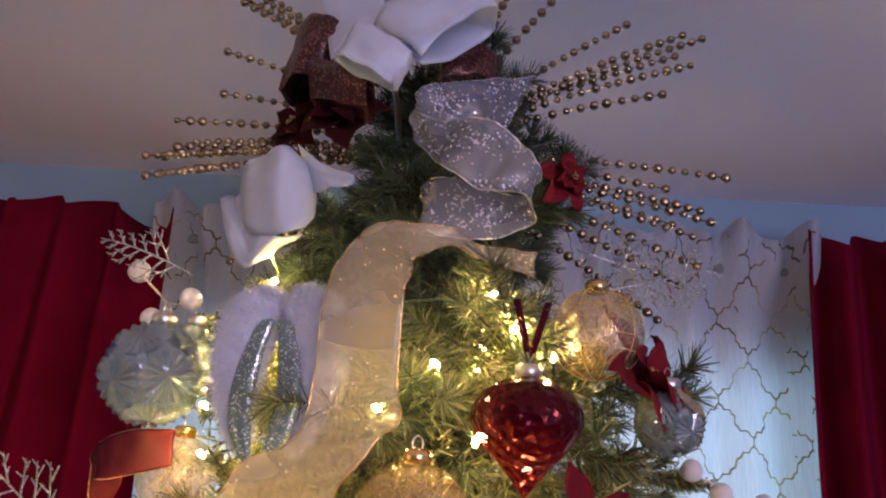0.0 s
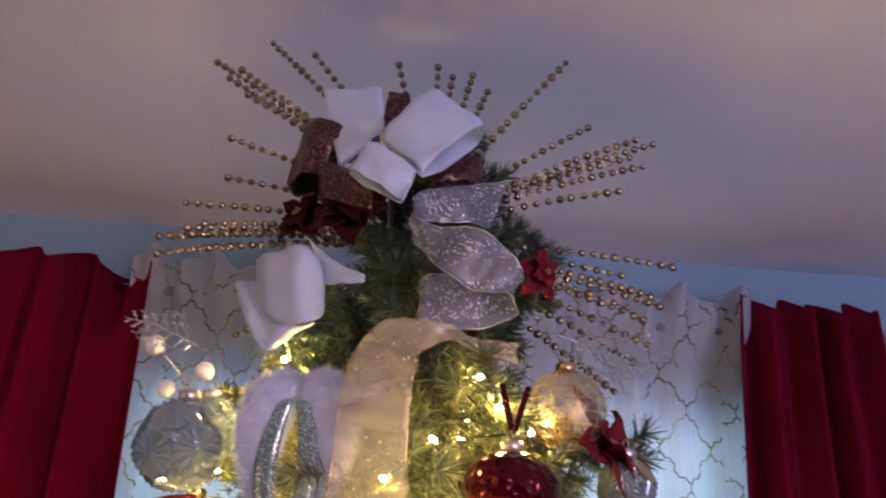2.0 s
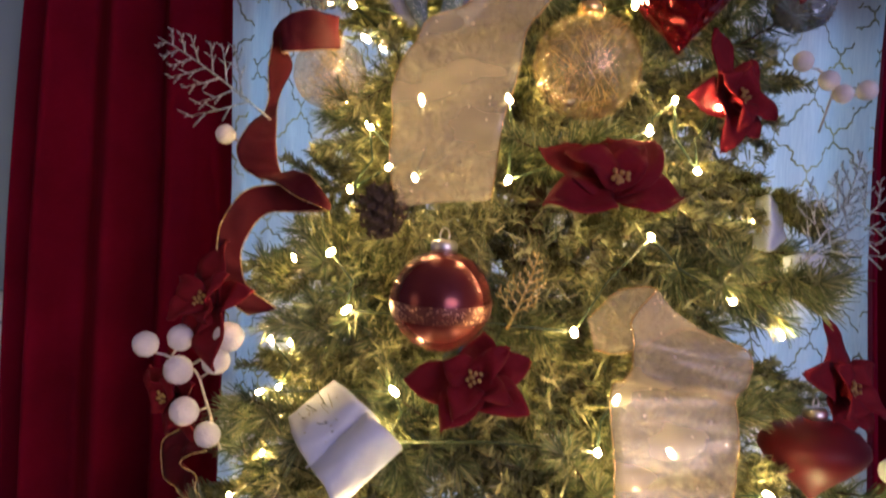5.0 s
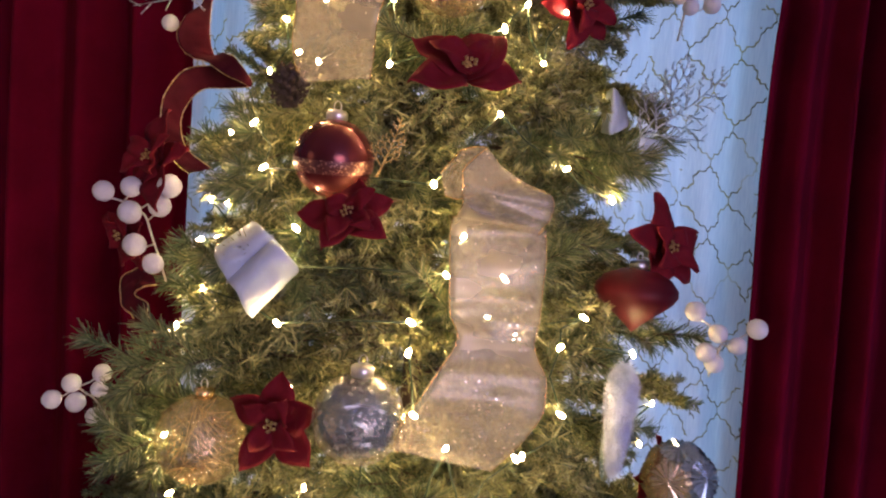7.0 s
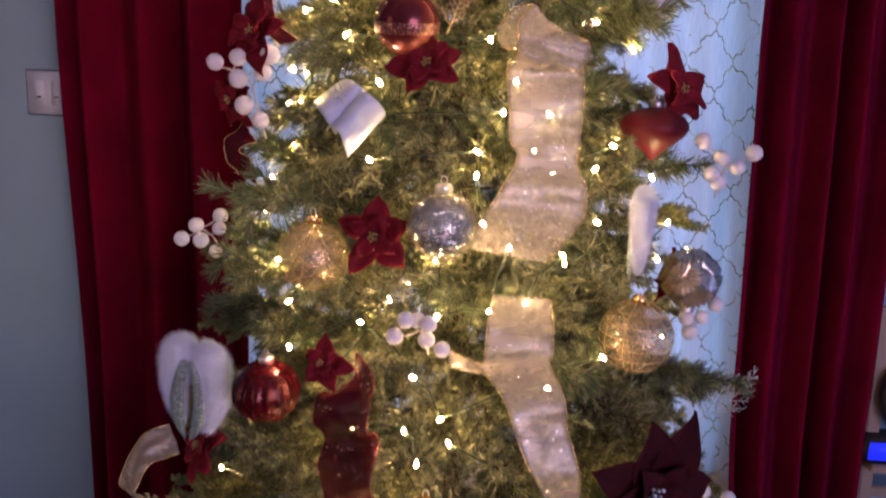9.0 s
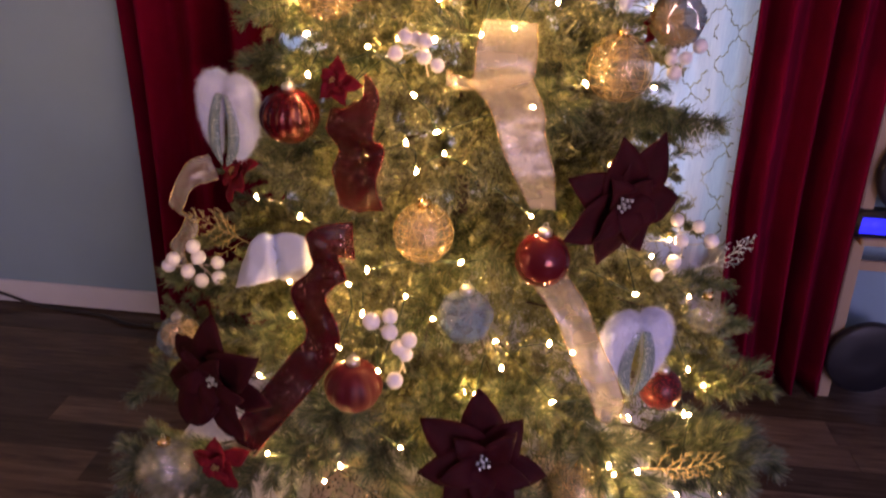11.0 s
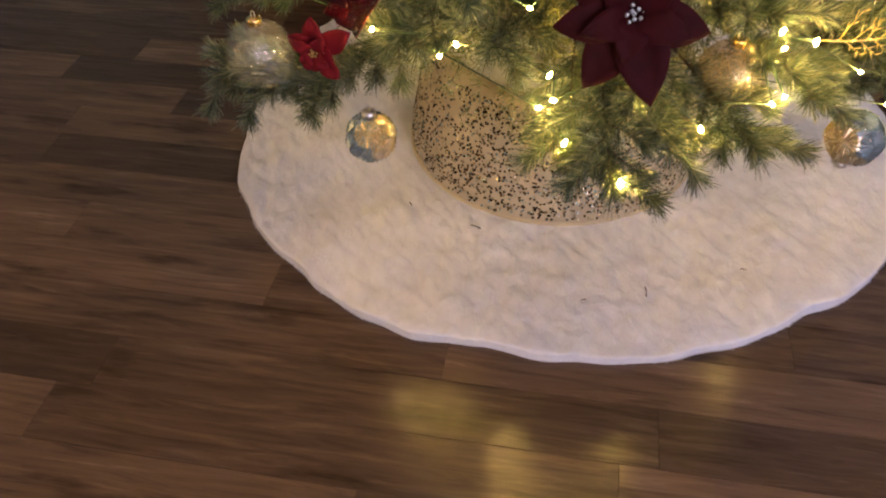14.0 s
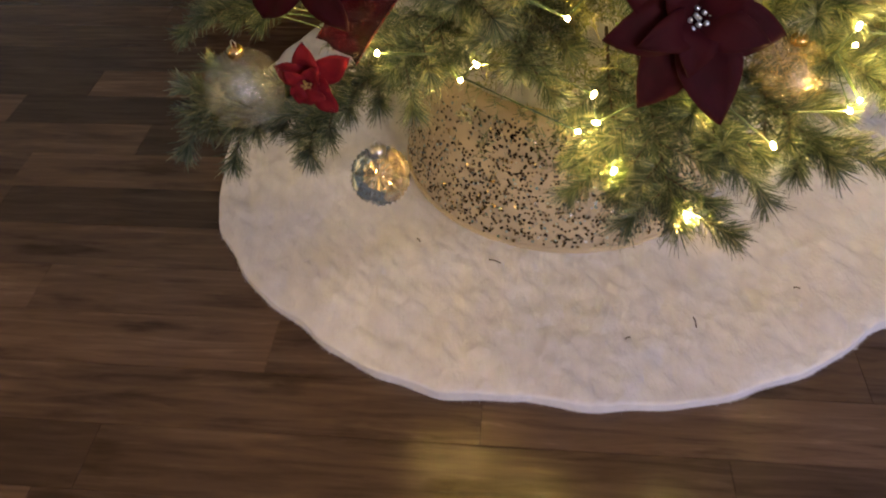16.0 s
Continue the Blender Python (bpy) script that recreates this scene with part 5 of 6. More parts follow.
wired_ribbon("red velvet ribbon with gold edges curling down the tree", [(-0.276, 0.700, 1.790, -0.274, 0.700, 1.758), (-0.297, 0.660, 1.783, -0.294, 0.660, 1.746), (-0.318, 0.650, 1.770, -0.313, 0.650, 1.741), (-0.331, 0.670, 1.754, -0.322, 0.690, 1.749), (-0.342, 0.700, 1.726, -0.326, 0.720, 1.743), (-0.342, 0.700, 1.698, -0.334, 0.710, 1.706), (-0.349, 0.670, 1.673, -0.326, 0.680, 1.676), (-0.356, 0.660, 1.652, -0.322, 0.670, 1.655), (-0.350, 0.670, 1.633, -0.320, 0.680, 1.636), (-0.319, 0.650, 1.622, -0.301, 0.660, 1.631), (-0.287, 0.630, 1.607, -0.279, 0.630, 1.627), (-0.265, 0.640, 1.598, -0.262, 0.640, 1.603), (-0.296, 0.670, 1.596, -0.300, 0.670, 1.620), (-0.331, 0.680, 1.592, -0.349, 0.680, 1.615), (-0.347, 0.670, 1.564, -0.366, 0.660, 1.581), (-0.347, 0.670, 1.537, -0.368, 0.660, 1.547), (-0.340, 0.680, 1.519, -0.361, 0.670, 1.515), (-0.317, 0.690, 1.503, -0.344, 0.690, 1.493)], RED_RIBBON, GOLD_GLITTER, 7, 0.001, 0.0012)
draped_ribbon("red velvet ribbon with gold edges beside the curtain", [(-72, 1.365, 0.07), (-74, 1.340, 0.09), (-72, 1.310, 0.07), (-74, 1.285, 0.05)], 0.045, RED_RIBBON, GOLD_GLITTER, 8, 0.001)
draped_ribbon("red glitter mesh ribbon folded over the sprays", [(-22, 1.064, 0.01), (-21, 1.056, 0.055), (-20, 1.022, 0.065), (-20, 0.990, 0.03), (-19, 0.960, 0.055), (-20, 0.895, 0.01)], 0.072, RED_SPARK, RED_GLITTER, 9)
draped_ribbon("red glitter mesh ribbon winding down the tree", [(-20, 0.851, 0.02), (-24, 0.850, 0.06), (-23, 0.803, 0.045), (-25, 0.773, 0.07), (-22, 0.702, 0.045), (-24, 0.656, 0.055), (-29, 0.578, 0.06), (-37, 0.465, 0.03)], 0.060, RED_SPARK, RED_GLITTER, 10)
draped_ribbon("cream sheer ribbon curling beside the curtain", [(-68, 0.878, 0.09), (-68, 0.862, 0.13), (-67, 0.812, 0.145), (-67, 0.775, 0.115), (-66, 0.728, 0.13), (-66, 0.660, 0.09)], 0.050, CREAM_SHEER, GOLD, 11)


top = Vector((-0.112, 0.690, 2.185))
topper = thing("topper_bow", Matrix.Translation(top), "ivory satin topper bow with burgundy glitter loops", "bow")
for near, far, depth, bulge, mat in ((((-0.180, 0.690, 2.150), (-0.160, 0.690, 2.205)), ((-0.237, 0.705, 2.150), (-0.224, 0.705, 2.238)), 0.05, 0.022, BURGUNDY_GLITTER), (((-0.193, 0.673, 2.170), (-0.123, 0.627, 2.124)), ((-0.187, 0.651, 2.111), (-0.124, 0.619, 2.085)), 0.05, 0.018, BURGUNDY_GLITTER),
                                     (((-0.129, 0.703, 2.235), (-0.100, 0.696, 2.235)), ((-0.127, 0.714, 2.295), (-0.099, 0.705, 2.290)), 0.03, 0.008, BURGUNDY_GLITTER), (((-0.062, 0.655, 2.136), (-0.060, 0.660, 2.165)), ((-0.004, 0.671, 2.150), (-0.008, 0.680, 2.192)), 0.04, 0.012, BURGUNDY_GLITTER),
                                     (((-0.169, 0.643, 2.149), (-0.121, 0.635, 2.189)), ((-0.205, 0.685, 2.270), (-0.130, 0.655, 2.262)), 0.05, -0.012, SATIN), (((-0.121, 0.596, 2.160), (-0.072, 0.578, 2.112)), ((-0.070, 0.610, 2.238), (-0.008, 0.607, 2.194)), 0.05, 0.010, SATIN),
                                     (((-0.147, 0.566, 2.104), (-0.130, 0.571, 2.139)), ((-0.089, 0.548, 2.066), (-0.078, 0.556, 2.103)), 0.025, 0.006, SATIN)):
    folded_loop(topper, near, far, depth, bulge, mat, 3 * near[0][0] + far[1][2])
part("stalk", tube([(0, 0.10, -0.06), (0, 0.04, -0.03), (-0.01, -0.06, 0.0)], 0.004, 6), SILVER, topper)
CLEAR.append((-20, 2.20, 0.12, -0.03))
CLEAR.append((-50, 2.16, 0.10, -0.03))
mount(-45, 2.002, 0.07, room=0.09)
side_bow = thing("satin_bow", Matrix.Translation((-0.205, 0.66, 1.995)), "ivory satin bow tucked into the tree", "bow")
cloth_fold(side_bow, [(-0.277, 0.710, 2.020, -0.255, 0.700, 2.024), (-0.254, 0.670, 1.977, -0.224, 0.650, 1.977), (-0.221, 0.640, 1.929, -0.191, 0.620, 1.951), (-0.202, 0.650, 1.942, -0.171, 0.635, 1.961)], SATIN, 0)
cloth_fold(side_bow, [(-0.251, 0.680, 2.041, -0.244, 0.680, 1.993), (-0.228, 0.640, 2.036, -0.216, 0.630, 1.958), (-0.191, 0.610, 2.033, -0.179, 0.605, 1.948), (-0.172, 0.630, 2.027, -0.161, 0.620, 1.963), (-0.171, 0.670, 2.027, -0.167, 0.660, 1.990)], SATIN, 1)
cloth_fold(side_bow, [(-0.191, 0.650, 2.058, -0.166, 0.640, 2.004), (-0.152, 0.610, 2.020, -0.143, 0.610, 1.995), (-0.120, 0.590, 2.000, -0.122, 0.590, 1.994)], SATIN, 2)
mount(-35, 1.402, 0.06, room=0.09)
square_loop = thing("satin_bow", Matrix.Translation((-0.222, 0.55, 1.41)), "ivory satin ribbon loop tucked into the tree", "bow")
cloth_fold(square_loop, [(-0.245, 0.620, 1.450, -0.278, 0.600, 1.419), (-0.223, 0.570, 1.452, -0.262, 0.560, 1.413), (-0.204, 0.555, 1.441, -0.248, 0.550, 1.396), (-0.196, 0.575, 1.427, -0.241, 0.570, 1.380)], SATIN, 4)
cloth_fold(square_loop, [(-0.209, 0.585, 1.433, -0.255, 0.580, 1.385), (-0.202, 0.550, 1.439, -0.245, 0.545, 1.394), (-0.184, 0.540, 1.428, -0.229, 0.530, 1.385), (-0.175, 0.555, 1.412, -0.225, 0.550, 1.363), (-0.184, 0.590, 1.400, -0.227, 0.585, 1.349)], SATIN, 5)
pale_loop = thing("satin_bow", Matrix.Translation((0.172, 0.740, 1.603)), "ivory satin ribbon loop half hidden in the sprays", "bow")
cloth_fold(pale_loop, [(0.146, 0.740, 1.640, 0.144, 0.735, 1.590), (0.152, 0.720, 1.642, 0.154, 0.715, 1.587), (0.173, 0.740, 1.634, 0.176, 0.735, 1.600)], SATIN, 21)
cloth_fold(pale_loop, [(0.180, 0.750, 1.583, 0.183, 0.750, 1.558), (0.195, 0.735, 1.588, 0.198, 0.730, 1.555), (0.227, 0.750, 1.586, 0.227, 0.750, 1.564)], SATIN, 23)
low_bow = thing("satin_bow", Matrix.Translation((-0.350, 0.520, 0.781)), "ivory satin bow folds tucked into the tree", "bow")
hung(-0.335, 0.470, 0.803, room=0.08)
cloth_fold(low_bow, [(-0.362, 0.510, 0.820, -0.348, 0.500, 0.749), (-0.326, 0.475, 0.846, -0.318, 0.470, 0.762), (-0.288, 0.465, 0.847, -0.287, 0.460, 0.775), (-0.281, 0.500, 0.812, -0.284, 0.495, 0.778)], SATIN, 7)
cloth_fold(low_bow, [(-0.412, 0.510, 0.766, -0.422, 0.505, 0.724), (-0.384, 0.485, 0.820, -0.391, 0.480, 0.742), (-0.358, 0.475, 0.843, -0.355, 0.470, 0.757), (-0.344, 0.500, 0.831, -0.340, 0.495, 0.752)], SATIN, 8)

# gold beaded sprays that fan out of the top
bead_me = bpy.data.meshes.new("bead")
bm = sphere(0.0056, 2)
bm.to_mesh(bead_me)
bm.free()
bead_me.materials.append(BEAD_GOLD)


def bead_pick(tip, seed):
    rnd = random.Random(seed)
    root, tip = Vector((AXIS.x + 0.3 * (tip[0] - AXIS.x) * 0.35, 0.80, 2.13 + 0.25 * (tip[2] - 2.13))), Vector(tip)
    ob = thing("bead_spray", Matrix.Translation(root), "thin stem of champagne gold beads fanning from the tree top", "bead pick", "gold bead sprays")
    d = tip - root
    sag = Vector((0, 0, -0.05 * abs(d.x)))
    pts = [d * u - sag * math.sin(math.pi * u) * 0.5 for u in np.linspace(0, 1, 9)]
    part("stem", tube(pts, 0.0009, 5), GOLD, ob)
    n = max(5, int(d.length / rnd.uniform(0.0125, 0.0165)))
    for k in range(n):
        u = 1 - k / n * rnd.uniform(0.97, 1.0)
        if u < 0.22:
            break
        i = min(int(u * 8), 7)
        b = part_of("bead", bead_me, None, ob, smooth=False)
        b.matrix_local = Matrix.Translation(pts[i].lerp(pts[i + 1], u * 8 - i)) @ Matrix.Scale(rnd.uniform(0.75, 1.1), 4)


for i, tip in enumerate(((-0.381, 0.80, 2.380), (-0.345, 0.80, 2.370), (-0.308, 0.80, 2.420), (-0.245, 0.80, 2.405), (-0.348, 0.82, 2.270), (-0.342, 0.82, 2.209), (-0.384, 0.80, 2.158), (-0.389, 0.80, 2.110), (-0.407, 0.80, 2.084), (-0.402, 0.78, 2.100),
                         (-0.124, 0.80, 2.399), (-0.068, 0.80, 2.400), (-0.046, 0.80, 2.385), (-0.017, 0.80, 2.391), (0.005, 0.80, 2.365), (0.113, 0.78, 2.410), (0.148, 0.80, 2.318), (0.232, 0.78, 2.287), (0.223, 0.80, 2.263), (0.189, 0.80, 2.222), (0.257, 0.80, 2.117), (0.227, 0.80, 2.075), (0.221, 0.80, 2.010), (0.182, 0.82, 1.953), (0.196, 0.80, 2.057), (-0.33, 0.80, 2.33), (0.205, 0.80, 2.275), (-0.355, 0.80, 2.13), (0.19, 0.80, 2.10), (-0.290, 0.80, 1.985),
                         (0.238, 0.80, 2.062), (0.215, 0.79, 2.040), (0.205, 0.81, 1.990), (-0.395, 0.81, 2.092), (-0.372, 0.79, 2.118), (-0.360, 0.80, 2.355), (0.212, 0.79, 2.298))):
    bead_pick(tip, 100 + i)

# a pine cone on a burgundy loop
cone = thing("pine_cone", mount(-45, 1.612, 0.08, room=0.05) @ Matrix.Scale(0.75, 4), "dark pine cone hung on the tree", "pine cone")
for k in range(46):
    u = k / 46
    a = k * 2.4
    bm = petal(0.013, 0.012, 0.3, 0.2, k)
    s = part("scale", bm, CONE, cone)
    q = 0.018 * math.sin(math.pi * (0.15 + 0.8 * u))
    s.matrix_local = Matrix.Translation((q * math.cos(a), 0.026 - 0.055 * u, q * math.sin(a))) @ Euler((radians(100), 0, 0)).to_matrix().to_4x4() @ Euler((0, 0, a - math.pi / 2)).to_matrix().to_4x4() @ pose(0, 0, 0, 30)
    s.modifiers.new("scale", "SOLIDIFY").thickness = 0.0015
part("core", sphere(0.014, 2, 1.7), CONE, cone)

# ---- small things round the tree ----
plate = thing("light_switch", pose(-1.16, WALL_Y, 1.365), "white double light switch plate on the blue wall", "light switch")
part("cover_plate", boxed(-0.058, -0.006, -0.058, 0.058, 0.0, 0.058, 0.003), PLASTIC, plate)
for x in (-0.023, 0.023):
    rocker = part("rocker", boxed(-0.015, -0.010, -0.032, 0.015, -0.005, 0.032, 0.002), PLASTIC, plate)
    rocker.matrix_local = pose(x, 0, 0, 4 if x < 0 else -4)
    part("slot", boxed(-0.006, -0.0112, -0.012, 0.006, -0.0098, -0.008), SOCKET, rocker)

plaque = thing("round_wall_plaque", pose(-1.425, WALL_Y, 2.045), "round white wall plaque with a dark rim", "wall decor")
bm = lathe([(0.0, 0.0), (0.198, 0.0), (0.198, 0.012), (0.0, 0.014)], 64, False)
bmesh.ops.transform(bm, matrix=pose(0, 0, 0, 90), verts=bm.verts)
part("face", bm, PLASTIC, plaque)
part("rim", tube([(0.206 * math.cos(a), -0.010, 0.206 * math.sin(a)) for a in np.linspace(0, 2 * math.pi, 73)], 0.0085, 8), BLACK, plaque, "dark thin rim")

tagged(part("power_cord", tube(spline([(-2.2, 1.53, 0.05), (-1.95, 1.535, 0.066), (-1.70, 1.538, 0.048), (-1.55, 1.530, 0.014), (-1.42, 1.518, 0.006), (-1.28, 1.505, 0.007), (-1.17, 1.468, 0.006), (-0.98, 1.46, 0.006), (-0.7, 1.40, 0.006)], 8), 0.0045, 8), BLACK),
       "black power cord along the white baseboard", "power cord")

# needles fallen on the skirt
for i, (x, y, r) in enumerate(((-0.193, 0.455, 70), (0.127, 0.338, 5), (-0.33, 0.50, 40), (0.02, 0.30, 120), (0.3, 0.42, 80))):
    bm = tube([(0, -0.011 if i < 2 else -0.005, 0), (0.001, 0, 0.001), (0, 0.011 if i < 2 else 0.005, 0)], 0.0011, 5)
    tagged(part("fallen_needle", bm, BARK), "dry needle fallen on the white skirt", "needle", "fallen needles").matrix_world = pose(x, y, 0.031, 0, 0, r)

# wooden rack with round black trays beyond the right curtain
LIGHT_WOOD = surface("pale_wood", (0.40, 0.29, 0.19), 0.55, vary=0.15, scale=8, stretch=(1, 1, 0.1), bump=0.1)
NAVY = surface("dark_lacquer", (0.012, 0.012, 0.016), 0.45, vary=0.15)
rack = thing("wooden_rack", pose(1.125, 1.43, 0), "pale wooden rack holding round dark discs", "rack")
for x, y in ((-0.085, 0.0), (0.20, 0.0), (-0.085, 0.09), (0.20, 0.09)):
    leg = part("leg", boxed(-0.017, -0.011, 0, 0.017, 0.011, 0.95, 0.003), LIGHT_WOOD, rack, smooth=False)
    leg.matrix_local = Matrix.Translation((x, y, 0)) @ pose(0, 0, 0, 0, -3.0 if x < 0 else 3.0)
for x, z, r in ((-0.01, 0.165, 0.115), (0.0, 0.735, 0.13)):
    part("disc", lathe([(0.0, 0.0), (r * 0.93, 0.0), (r, 0.006), (r, 0.026), (r * 0.93, 0.032), (r * 0.3, 0.026), (0.0, 0.026)], 48, False), NAVY, rack, "round dark disc").matrix_local = pose(x, -0.02, z, 90)
part("crossbar", boxed(-0.10, 0.012, 0.42, 0.20, 0.026, 0.45, 0.003), LIGHT_WOOD, rack, smooth=False)
clock = thing("digital_display", pose(1.035, 1.40, 0.546), "small black device with a glowing blue display on the rack", "electronic device")
part("case", boxed(-0.06, -0.02, -0.0, 0.07, 0.05, 0.07, 0.006), BLACK, clock)
GLOW, nt, b = tree_of("blue_display")
b.inputs["Base Color"].default_value = (0.0, 0.0, 0.2, 1)
b.inputs["Emission Color"].default_value, b.inputs["Emission Strength"].default_value = (0.01, 0.02, 1.0, 1), 1.4
part("screen", boxed(-0.052, -0.0245, 0.014, 0.030, -0.0215, 0.060, 0.001), GLOW, clock, "glowing blue screen")
part("shelf", boxed(-0.13, -0.06, 0.526, 0.23, 0.10, 0.546, 0.003), LIGHT_WOOD, rack, smooth=False)

# ---- branches and lights of the tree ----
tree = thing("christmas_tree", Matrix.Translation(AXIS), "lit green artificial christmas tree of pine and cedar sprays", "christmas tree")
part("trunk", tube([(0, 0, 0.03), (0, 0, 1.2), (0, 0, 2.2)], 0.018, 10, None, 0.5), BARK, tree)
rnd = random.Random(11)
n_branches = 0
CLEAR.append((-22, 0.40, 0.12, -0.14))
CLEAR.append((72, 2.03, 0.11, -0.06))
CLEAR.append((100, 2.03, 0.11, -0.06))
GUARD = []  # what hangs in the crown: its place, the way it faces, and its room
for d, cz, room, q in CLEAR:
    place = seat(d, cz, q)
    n = place - Vector((AXIS.x, AXIS.y, cz))
    if n.length > 0.05:
        GUARD.append((place, n.normalized(), room))
z = 0.37
while z < 2.12:
    r = reach(z)
    count = max(6, int(5 + r * 26))
    twist = rnd.uniform(0, 360)
    for k in range(count):
        a = radians(twist + 360 * (k + rnd.uniform(-0.3, 0.3)) / count)
        zz = z + rnd.uniform(-0.04, 0.04)
        if zz < 0.50 and math.sin(a) < -0.55:  # the front of the lowest row is set spray by spray below
            continue
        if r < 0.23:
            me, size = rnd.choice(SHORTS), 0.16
        else:
            me, size = rnd.choice(PINES + CEDARS + CEDARS), 0.26
        tip = reach(zz) * rnd.uniform(0.86, 1.06) * (1.0 if zz < 1.85 else 0.85)
        deg = math.degrees(math.atan2(math.cos(a), -math.sin(a)))
        for d, cz, room, q in CLEAR:  # sprays keep behind what hangs on them
            if abs(cz - zz) < room + 0.045 and abs((d - deg + 180) % 360 - 180) * radians(1) * tip < room + 0.06:
                tip = min(tip, float(np.interp(cz, SEAT_Z, SEAT_R)) + q - 0.035)
        out = tip - size
        pitch = radians(rnd.uniform(-22, 14) if zz > 0.5 else rnd.uniform(-24, -8))
        for place, n, room in GUARD:
            for share in (0.55, 0.8, 1.0):
                d = AXIS + Vector((math.cos(a) * (out + size * share), math.sin(a) * (out + size * share), zz + 0.01 - math.sin(pitch) * size * share)) - place
                front = d.dot(n)
                if front > -0.03 and (d - front * n).length < room + 0.045:
                    out -= front + 0.03
        ob = part_of("branch", me, None, tree)
        ob.matrix_local = Matrix.Translation((math.cos(a) * max(out, -0.02), math.sin(a) * max(out, -0.02), zz + 0.01)) @ Euler((rnd.uniform(-0.6, 0.6), pitch, a)).to_matrix().to_4x4()
        n_branches += 1
    z += 0.112 if z < 1.2 else 0.095

# the lowest sprays, which reach down over the skirt
for d, zz, q, dip in ((8, 0.44, 0.66, 17), (16, 0.45, 0.60, 14), (3, 0.45, 0.60, 22), (-62, 0.29, 0.70, 2), (-52, 0.34, 0.66, 6), (-42, 0.38, 0.60, 12), (-30, 0.46, 0.52, 4), (-12, 0.47, 0.48, 2), (27, 0.41, 0.62, 6), (38, 0.43, 0.60, 0), (63, 0.39, 0.64, -4), (74, 0.36, 0.68, 2), (-80, 0.34, 0.66, 0), (68, 0.32, 0.64, 4), (-20, 0.52, 0.50, -6), (2, 0.54, 0.46, -8), (34, 0.50, 0.52, -4)):
    a = radians(d) - math.pi / 2
    ob = part_of("branch", rnd.choice(LOWS), None, tree)
    ob.matrix_local = Matrix.Translation((math.cos(a) * (q - 0.25), math.sin(a) * (q - 0.25), zz)) @ Euler((rnd.uniform(-0.5, 0.5), radians(dip), a)).to_matrix().to_4x4()

# short dark sprays round the top, with shade put into their colour
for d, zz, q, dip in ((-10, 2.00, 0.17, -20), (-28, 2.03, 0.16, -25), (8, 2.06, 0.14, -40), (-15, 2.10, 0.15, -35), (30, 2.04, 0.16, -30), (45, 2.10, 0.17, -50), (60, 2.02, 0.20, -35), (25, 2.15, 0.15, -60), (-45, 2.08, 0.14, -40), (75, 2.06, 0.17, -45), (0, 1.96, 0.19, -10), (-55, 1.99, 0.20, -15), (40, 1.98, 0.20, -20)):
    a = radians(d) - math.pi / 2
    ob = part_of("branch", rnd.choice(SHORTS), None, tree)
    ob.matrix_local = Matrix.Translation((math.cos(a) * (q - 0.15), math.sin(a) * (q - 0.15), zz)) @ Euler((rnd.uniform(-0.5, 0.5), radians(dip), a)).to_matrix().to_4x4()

# inner sprays that fill the crown, in small leafy tufts
vs, fs = [], []
for k in range(6400):
    zz = 0.30 + 1.66 * rnd.random() ** 1.15
    rr = reach(zz) * rnd.uniform(0.25, 0.72)
    a = rnd.uniform(0, 2 * math.pi)
    c = Vector((math.cos(a) * rr, math.sin(a) * rr, zz))
    axis = (Vector((math.cos(a), math.sin(a), rnd.uniform(-0.6, 0.4))) + Vector((rnd.gauss(0, 0.4), rnd.gauss(0, 0.4), rnd.gauss(0, 0.3)))).normalized()
    for _ in range(24):
        p = c + axis * rnd.uniform(-0.03, 0.03) + Vector((rnd.gauss(0, 0.004), rnd.gauss(0, 0.004), rnd.gauss(0, 0.004)))
        d = (axis * 0.8 + Vector((rnd.gauss(0, 0.7), rnd.gauss(0, 0.7), rnd.gauss(0, 0.7)))).normalized() * rnd.uniform(0.010, 0.022)
        w = d.cross(Vector((rnd.gauss(0, 1), rnd.gauss(0, 1), rnd.gauss(0, 1)))).normalized() * 0.0012
        n = len(vs)
        vs.extend([p - w, p + w, p + d + w * 0.4, p + d - w * 0.4])
        fs.append((n, n + 1, n + 2, n + 3))
me = bpy.data.meshes.new("inner_sprays")
me.from_pydata(vs, [], fs)
part_of("inner_sprays", me, CEDAR, tree)["kind"] = "stuff"

# ---- lights on the tree ----
BULB, nt, b = tree_of("warm_white_bulb")
b.inputs["Base Color"].default_value = (1.0, 0.85, 0.6, 1)
b.inputs["Emission Color"].default_value = (1.0, 0.63, 0.27, 1)
b.inputs["Emission Strength"].default_value = BULB_GLOW
WIRE = surface("green_wire", (0.02, 0.045, 0.02), 0.5)
string = thing("light_string", Matrix.Translation(AXIS), "green wired string of warm white mini lights wound round the tree", "string lights")
bulb_me = bpy.data.meshes.new("bulb")
bm = lathe([(0.0013, -0.0040), (0.0023, -0.002), (0.0024, 0.0015), (0.0016, 0.004), (0.0004, 0.0052)], 10)
bm.to_mesh(bulb_me)
bm.free()
bulb_me.materials.append(BULB)
UPPER = [(-44, 1.935), (-30, 1.905), (-52, 1.90), (-34, 1.885), (19, 1.92), (24, 1.89), (34, 1.87), (6, 1.85), (-66, 1.82), (-5, 1.81), (-37, 1.81), (-18, 1.80), (15, 1.79), (-51, 1.77), (24, 1.71), (36, 1.71), (-10, 1.70), (-29, 1.70), (-43, 1.68), (18, 1.68), (29, 1.65),
         (-35, 1.64), (-9, 1.63), (-28, 1.63), (-46, 1.62), (18, 1.59), (-48, 1.56), (-79, 1.55), (36, 1.54), (53, 1.51), (4, 1.51), (-39, 1.51)]
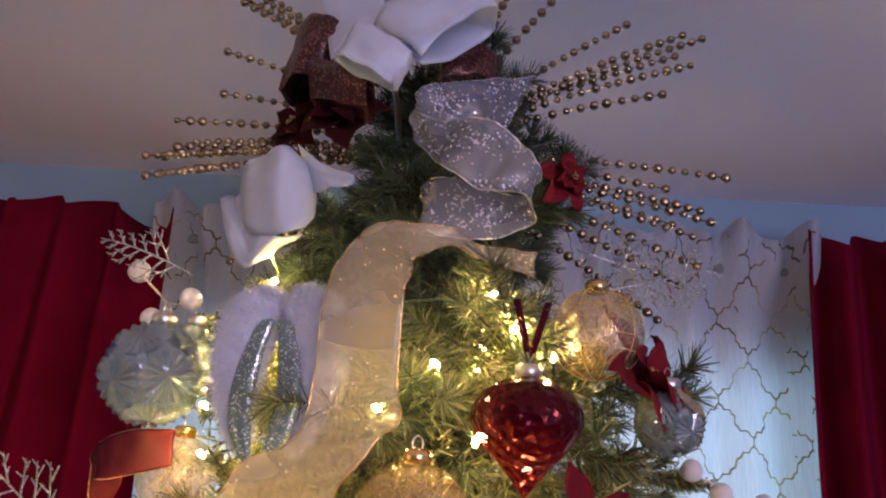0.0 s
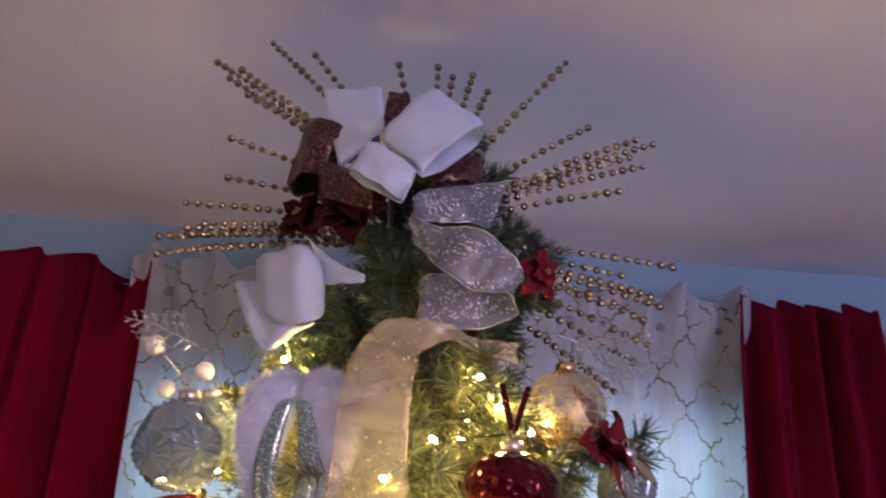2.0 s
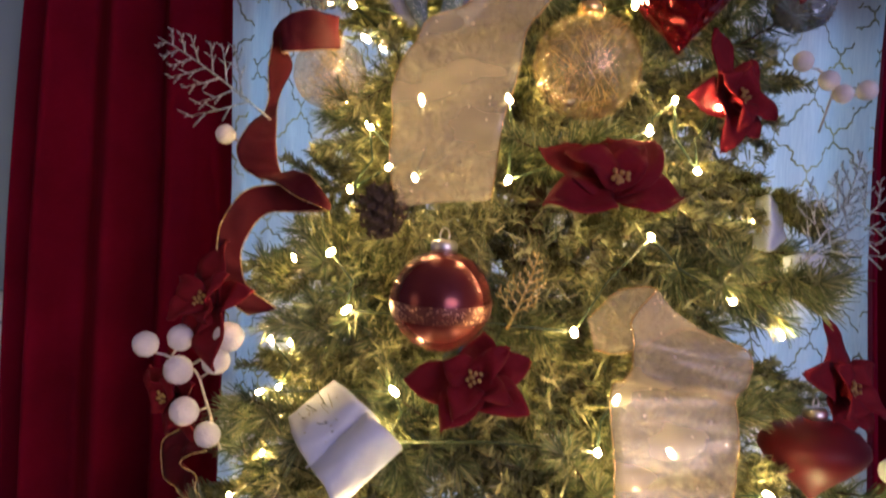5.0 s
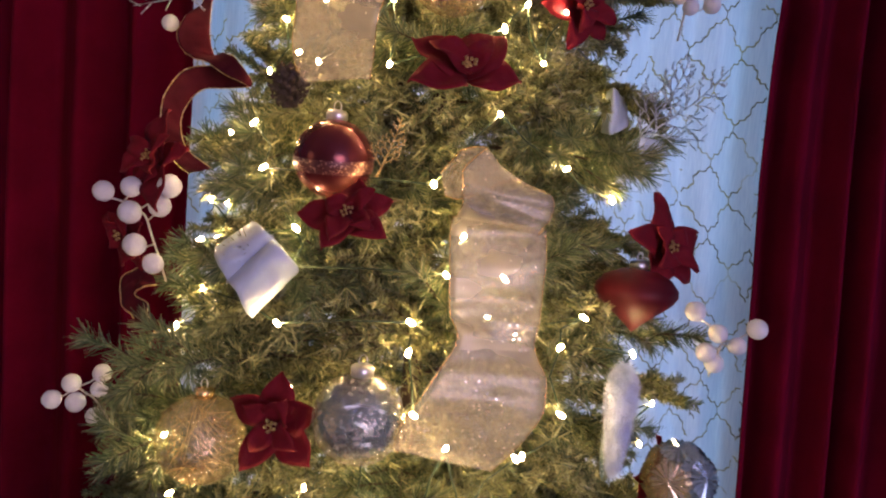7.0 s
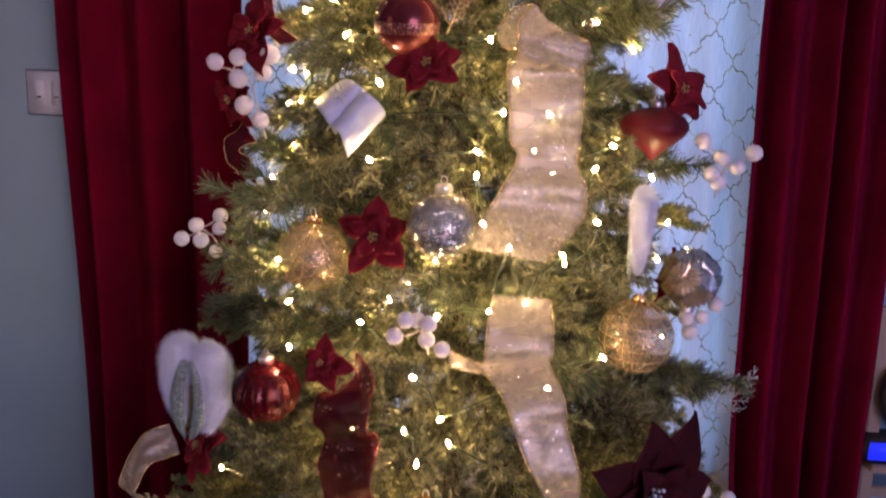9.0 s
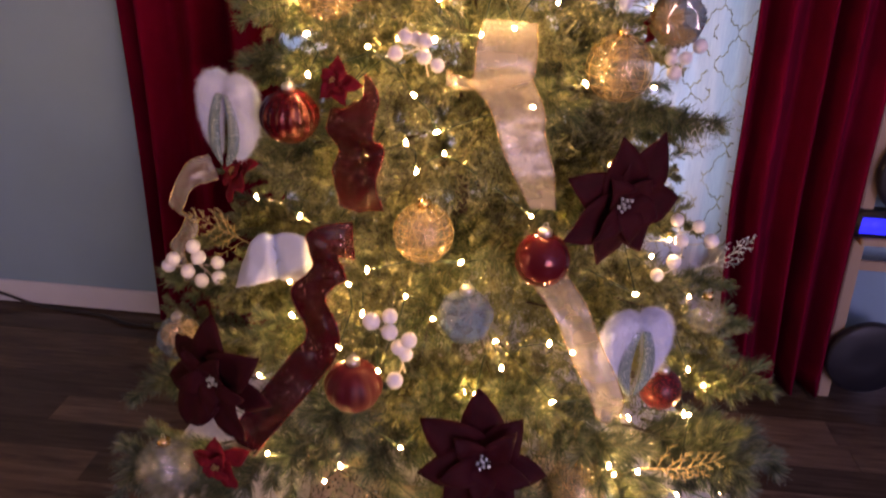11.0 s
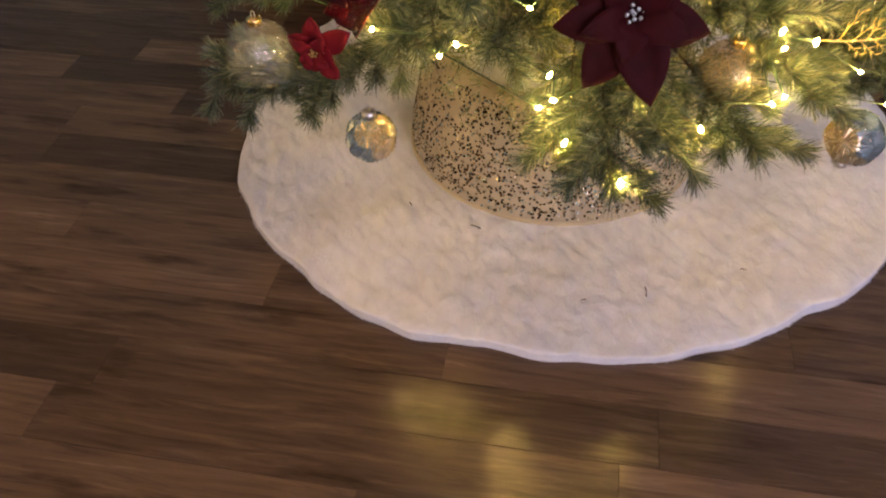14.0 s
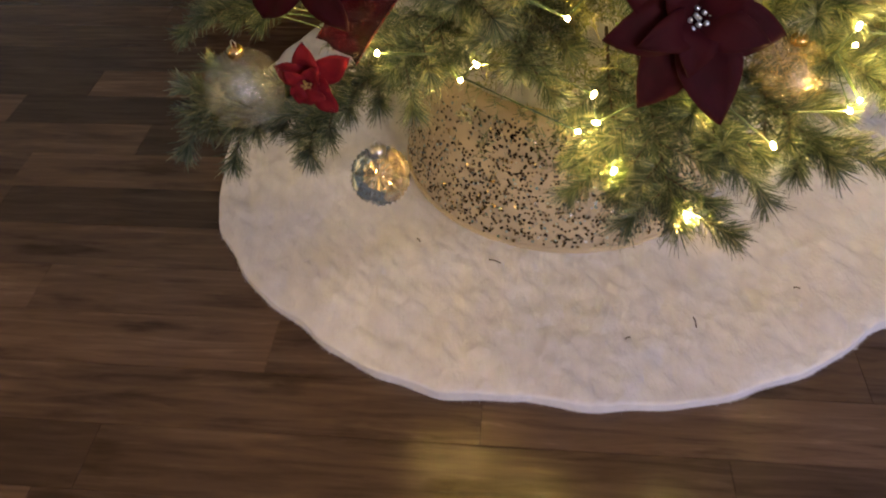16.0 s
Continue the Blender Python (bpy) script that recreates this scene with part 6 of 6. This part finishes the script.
MIDDLE = [(11, 1.46), (-75, 1.46), (-25, 1.45), (8, 1.42), (20, 1.42), (-25, 1.41), (-69, 1.41), (40, 1.38), (2, 1.37), (33, 1.35), (-25, 1.35), (2, 1.34), (59, 1.33), (-76, 1.29), (4, 1.28), (33, 1.28), (-57, 1.26), (10, 1.25),
          (76, 1.25), (23, 1.24), (-73, 1.24), (-52, 1.19), (14, 1.18), (6, 1.17), (-5, 1.16), (-22, 1.14), (-44, 1.14), (33, 1.10), (-41, 1.08), (-9, 1.08), (-26, 1.08), (19, 1.07), (-3, 1.03), (-10, 1.01), (-1, 1.00)]
LOWER = [(-7, 0.97), (19, 0.91), (-36, 0.86), (4, 0.84), (-16, 0.81), (66, 0.80), (-20, 0.78), (-7, 0.78), (47, 0.75), (-36, 0.75), (-1, 0.75), (-16, 0.74), (23, 0.71), (-33, 0.70), (28, 0.69), (13, 0.68),
         (-20, 0.68), (-11, 0.66), (78, 0.65), (8, 0.64), (23, 0.62), (-38, 0.58), (64, 0.56), (40, 0.56), (-5, 0.55), (60, 0.49), (72, 0.49), (35, 0.48), (-1, 0.47), (-18, 0.47), (43, 0.45), (-33, 0.45), (-1, 0.42), (35, 0.40),
         (22, 0.38), (52, 0.37), (2, 0.36), (10, 0.30), (71, 0.25)]
bulbs = [seat(a, z, 0.02) for a, z in UPPER + MIDDLE + LOWER if z > 0.45 or abs(a) > 55] + [Vector((-0.212, 0.690, 1.958))]
for p in ((0.035, 0.205, 0.378), (0.135, 0.280, 0.423), (-0.044, 0.270, 0.387), (-0.066, 0.320, 0.422), (-0.086, 0.330, 0.401), (0.229, 0.330, 0.439), (-0.339, 0.370, 0.484), (-0.216, 0.380, 0.464), (0.059, 0.300, 0.469), (0.279, 0.400, 0.496), (0.422, 0.420, 0.431), (0.349, 0.400, 0.458), (0.250, 0.360, 0.434), (0.278, 0.400, 0.499), (0.226, 0.380, 0.521), (0.364, 0.500, 0.549)):  # out on the lowest sprays
    bulbs.append(Vector(p))
for k in range(64):  # added bulbs, round the sides and back, and deeper in to brighten the crown
    z = rnd.uniform(0.35, 1.9)
    bulbs.append(seat(rnd.uniform(60, 300), z) if k < 40 else seat(rnd.uniform(-75, 75), z, rnd.uniform(-0.15, -0.07)))
bm = bmesh.new()
last = None
for p in sorted(bulbs, key=lambda p: (round(p.z / 0.12), math.atan2(p.x - AXIS.x, AXIS.y - p.y))):
    q = p - AXIS
    if last is not None:
        tube([last * 1.0, (last + q) / 2 * 0.94 + Vector((0, 0, 0.06 * (last + q).z / 2)), q], 0.0014, 4, bm)
    last = q
    ob = part_of("bulb", bulb_me, None, string)
    ob.matrix_local = Matrix.Translation(q) @ Euler((rnd.uniform(-1.3, 1.3), rnd.uniform(-1.3, 1.3), 0)).to_matrix().to_4x4()
part("wire", bm, WIRE, string)


# ---- planks, joined end to end along the room ----
WIDE, LONG = 0.107, 0.92
plank_mes = []
for k in range(3):
    me = bpy.data.meshes.new("plank")
    bm = boxed(0, 0, -0.008, LONG - 0.0004, WIDE - 0.0004, 0.0, 0.0004)
    bm.to_mesh(me)
    bm.free()
    me.materials.append(WOOD)
    plank_mes.append(me)
rnd = random.Random(3)
y = 0.009 - 24 * WIDE
while y < WALL_Y - 0.02:
    x = LEFT_X - rnd.uniform(0.05, 0.9) if abs(y - 0.009) > 0.01 else -0.77 - 2 * LONG
    while x < RIGHT_X:
        a, b = max(x, LEFT_X), min(x + LONG, RIGHT_X)
        if b - a > 0.02:
            ob = part_of("plank", rnd.choice(plank_mes), None, floor, smooth=False)
            ob.matrix_local = Matrix.Translation((a, y, 0.0)) @ Matrix.Diagonal(((b - a) / LONG, 1, 1, 1))
        x += LONG
    y += WIDE
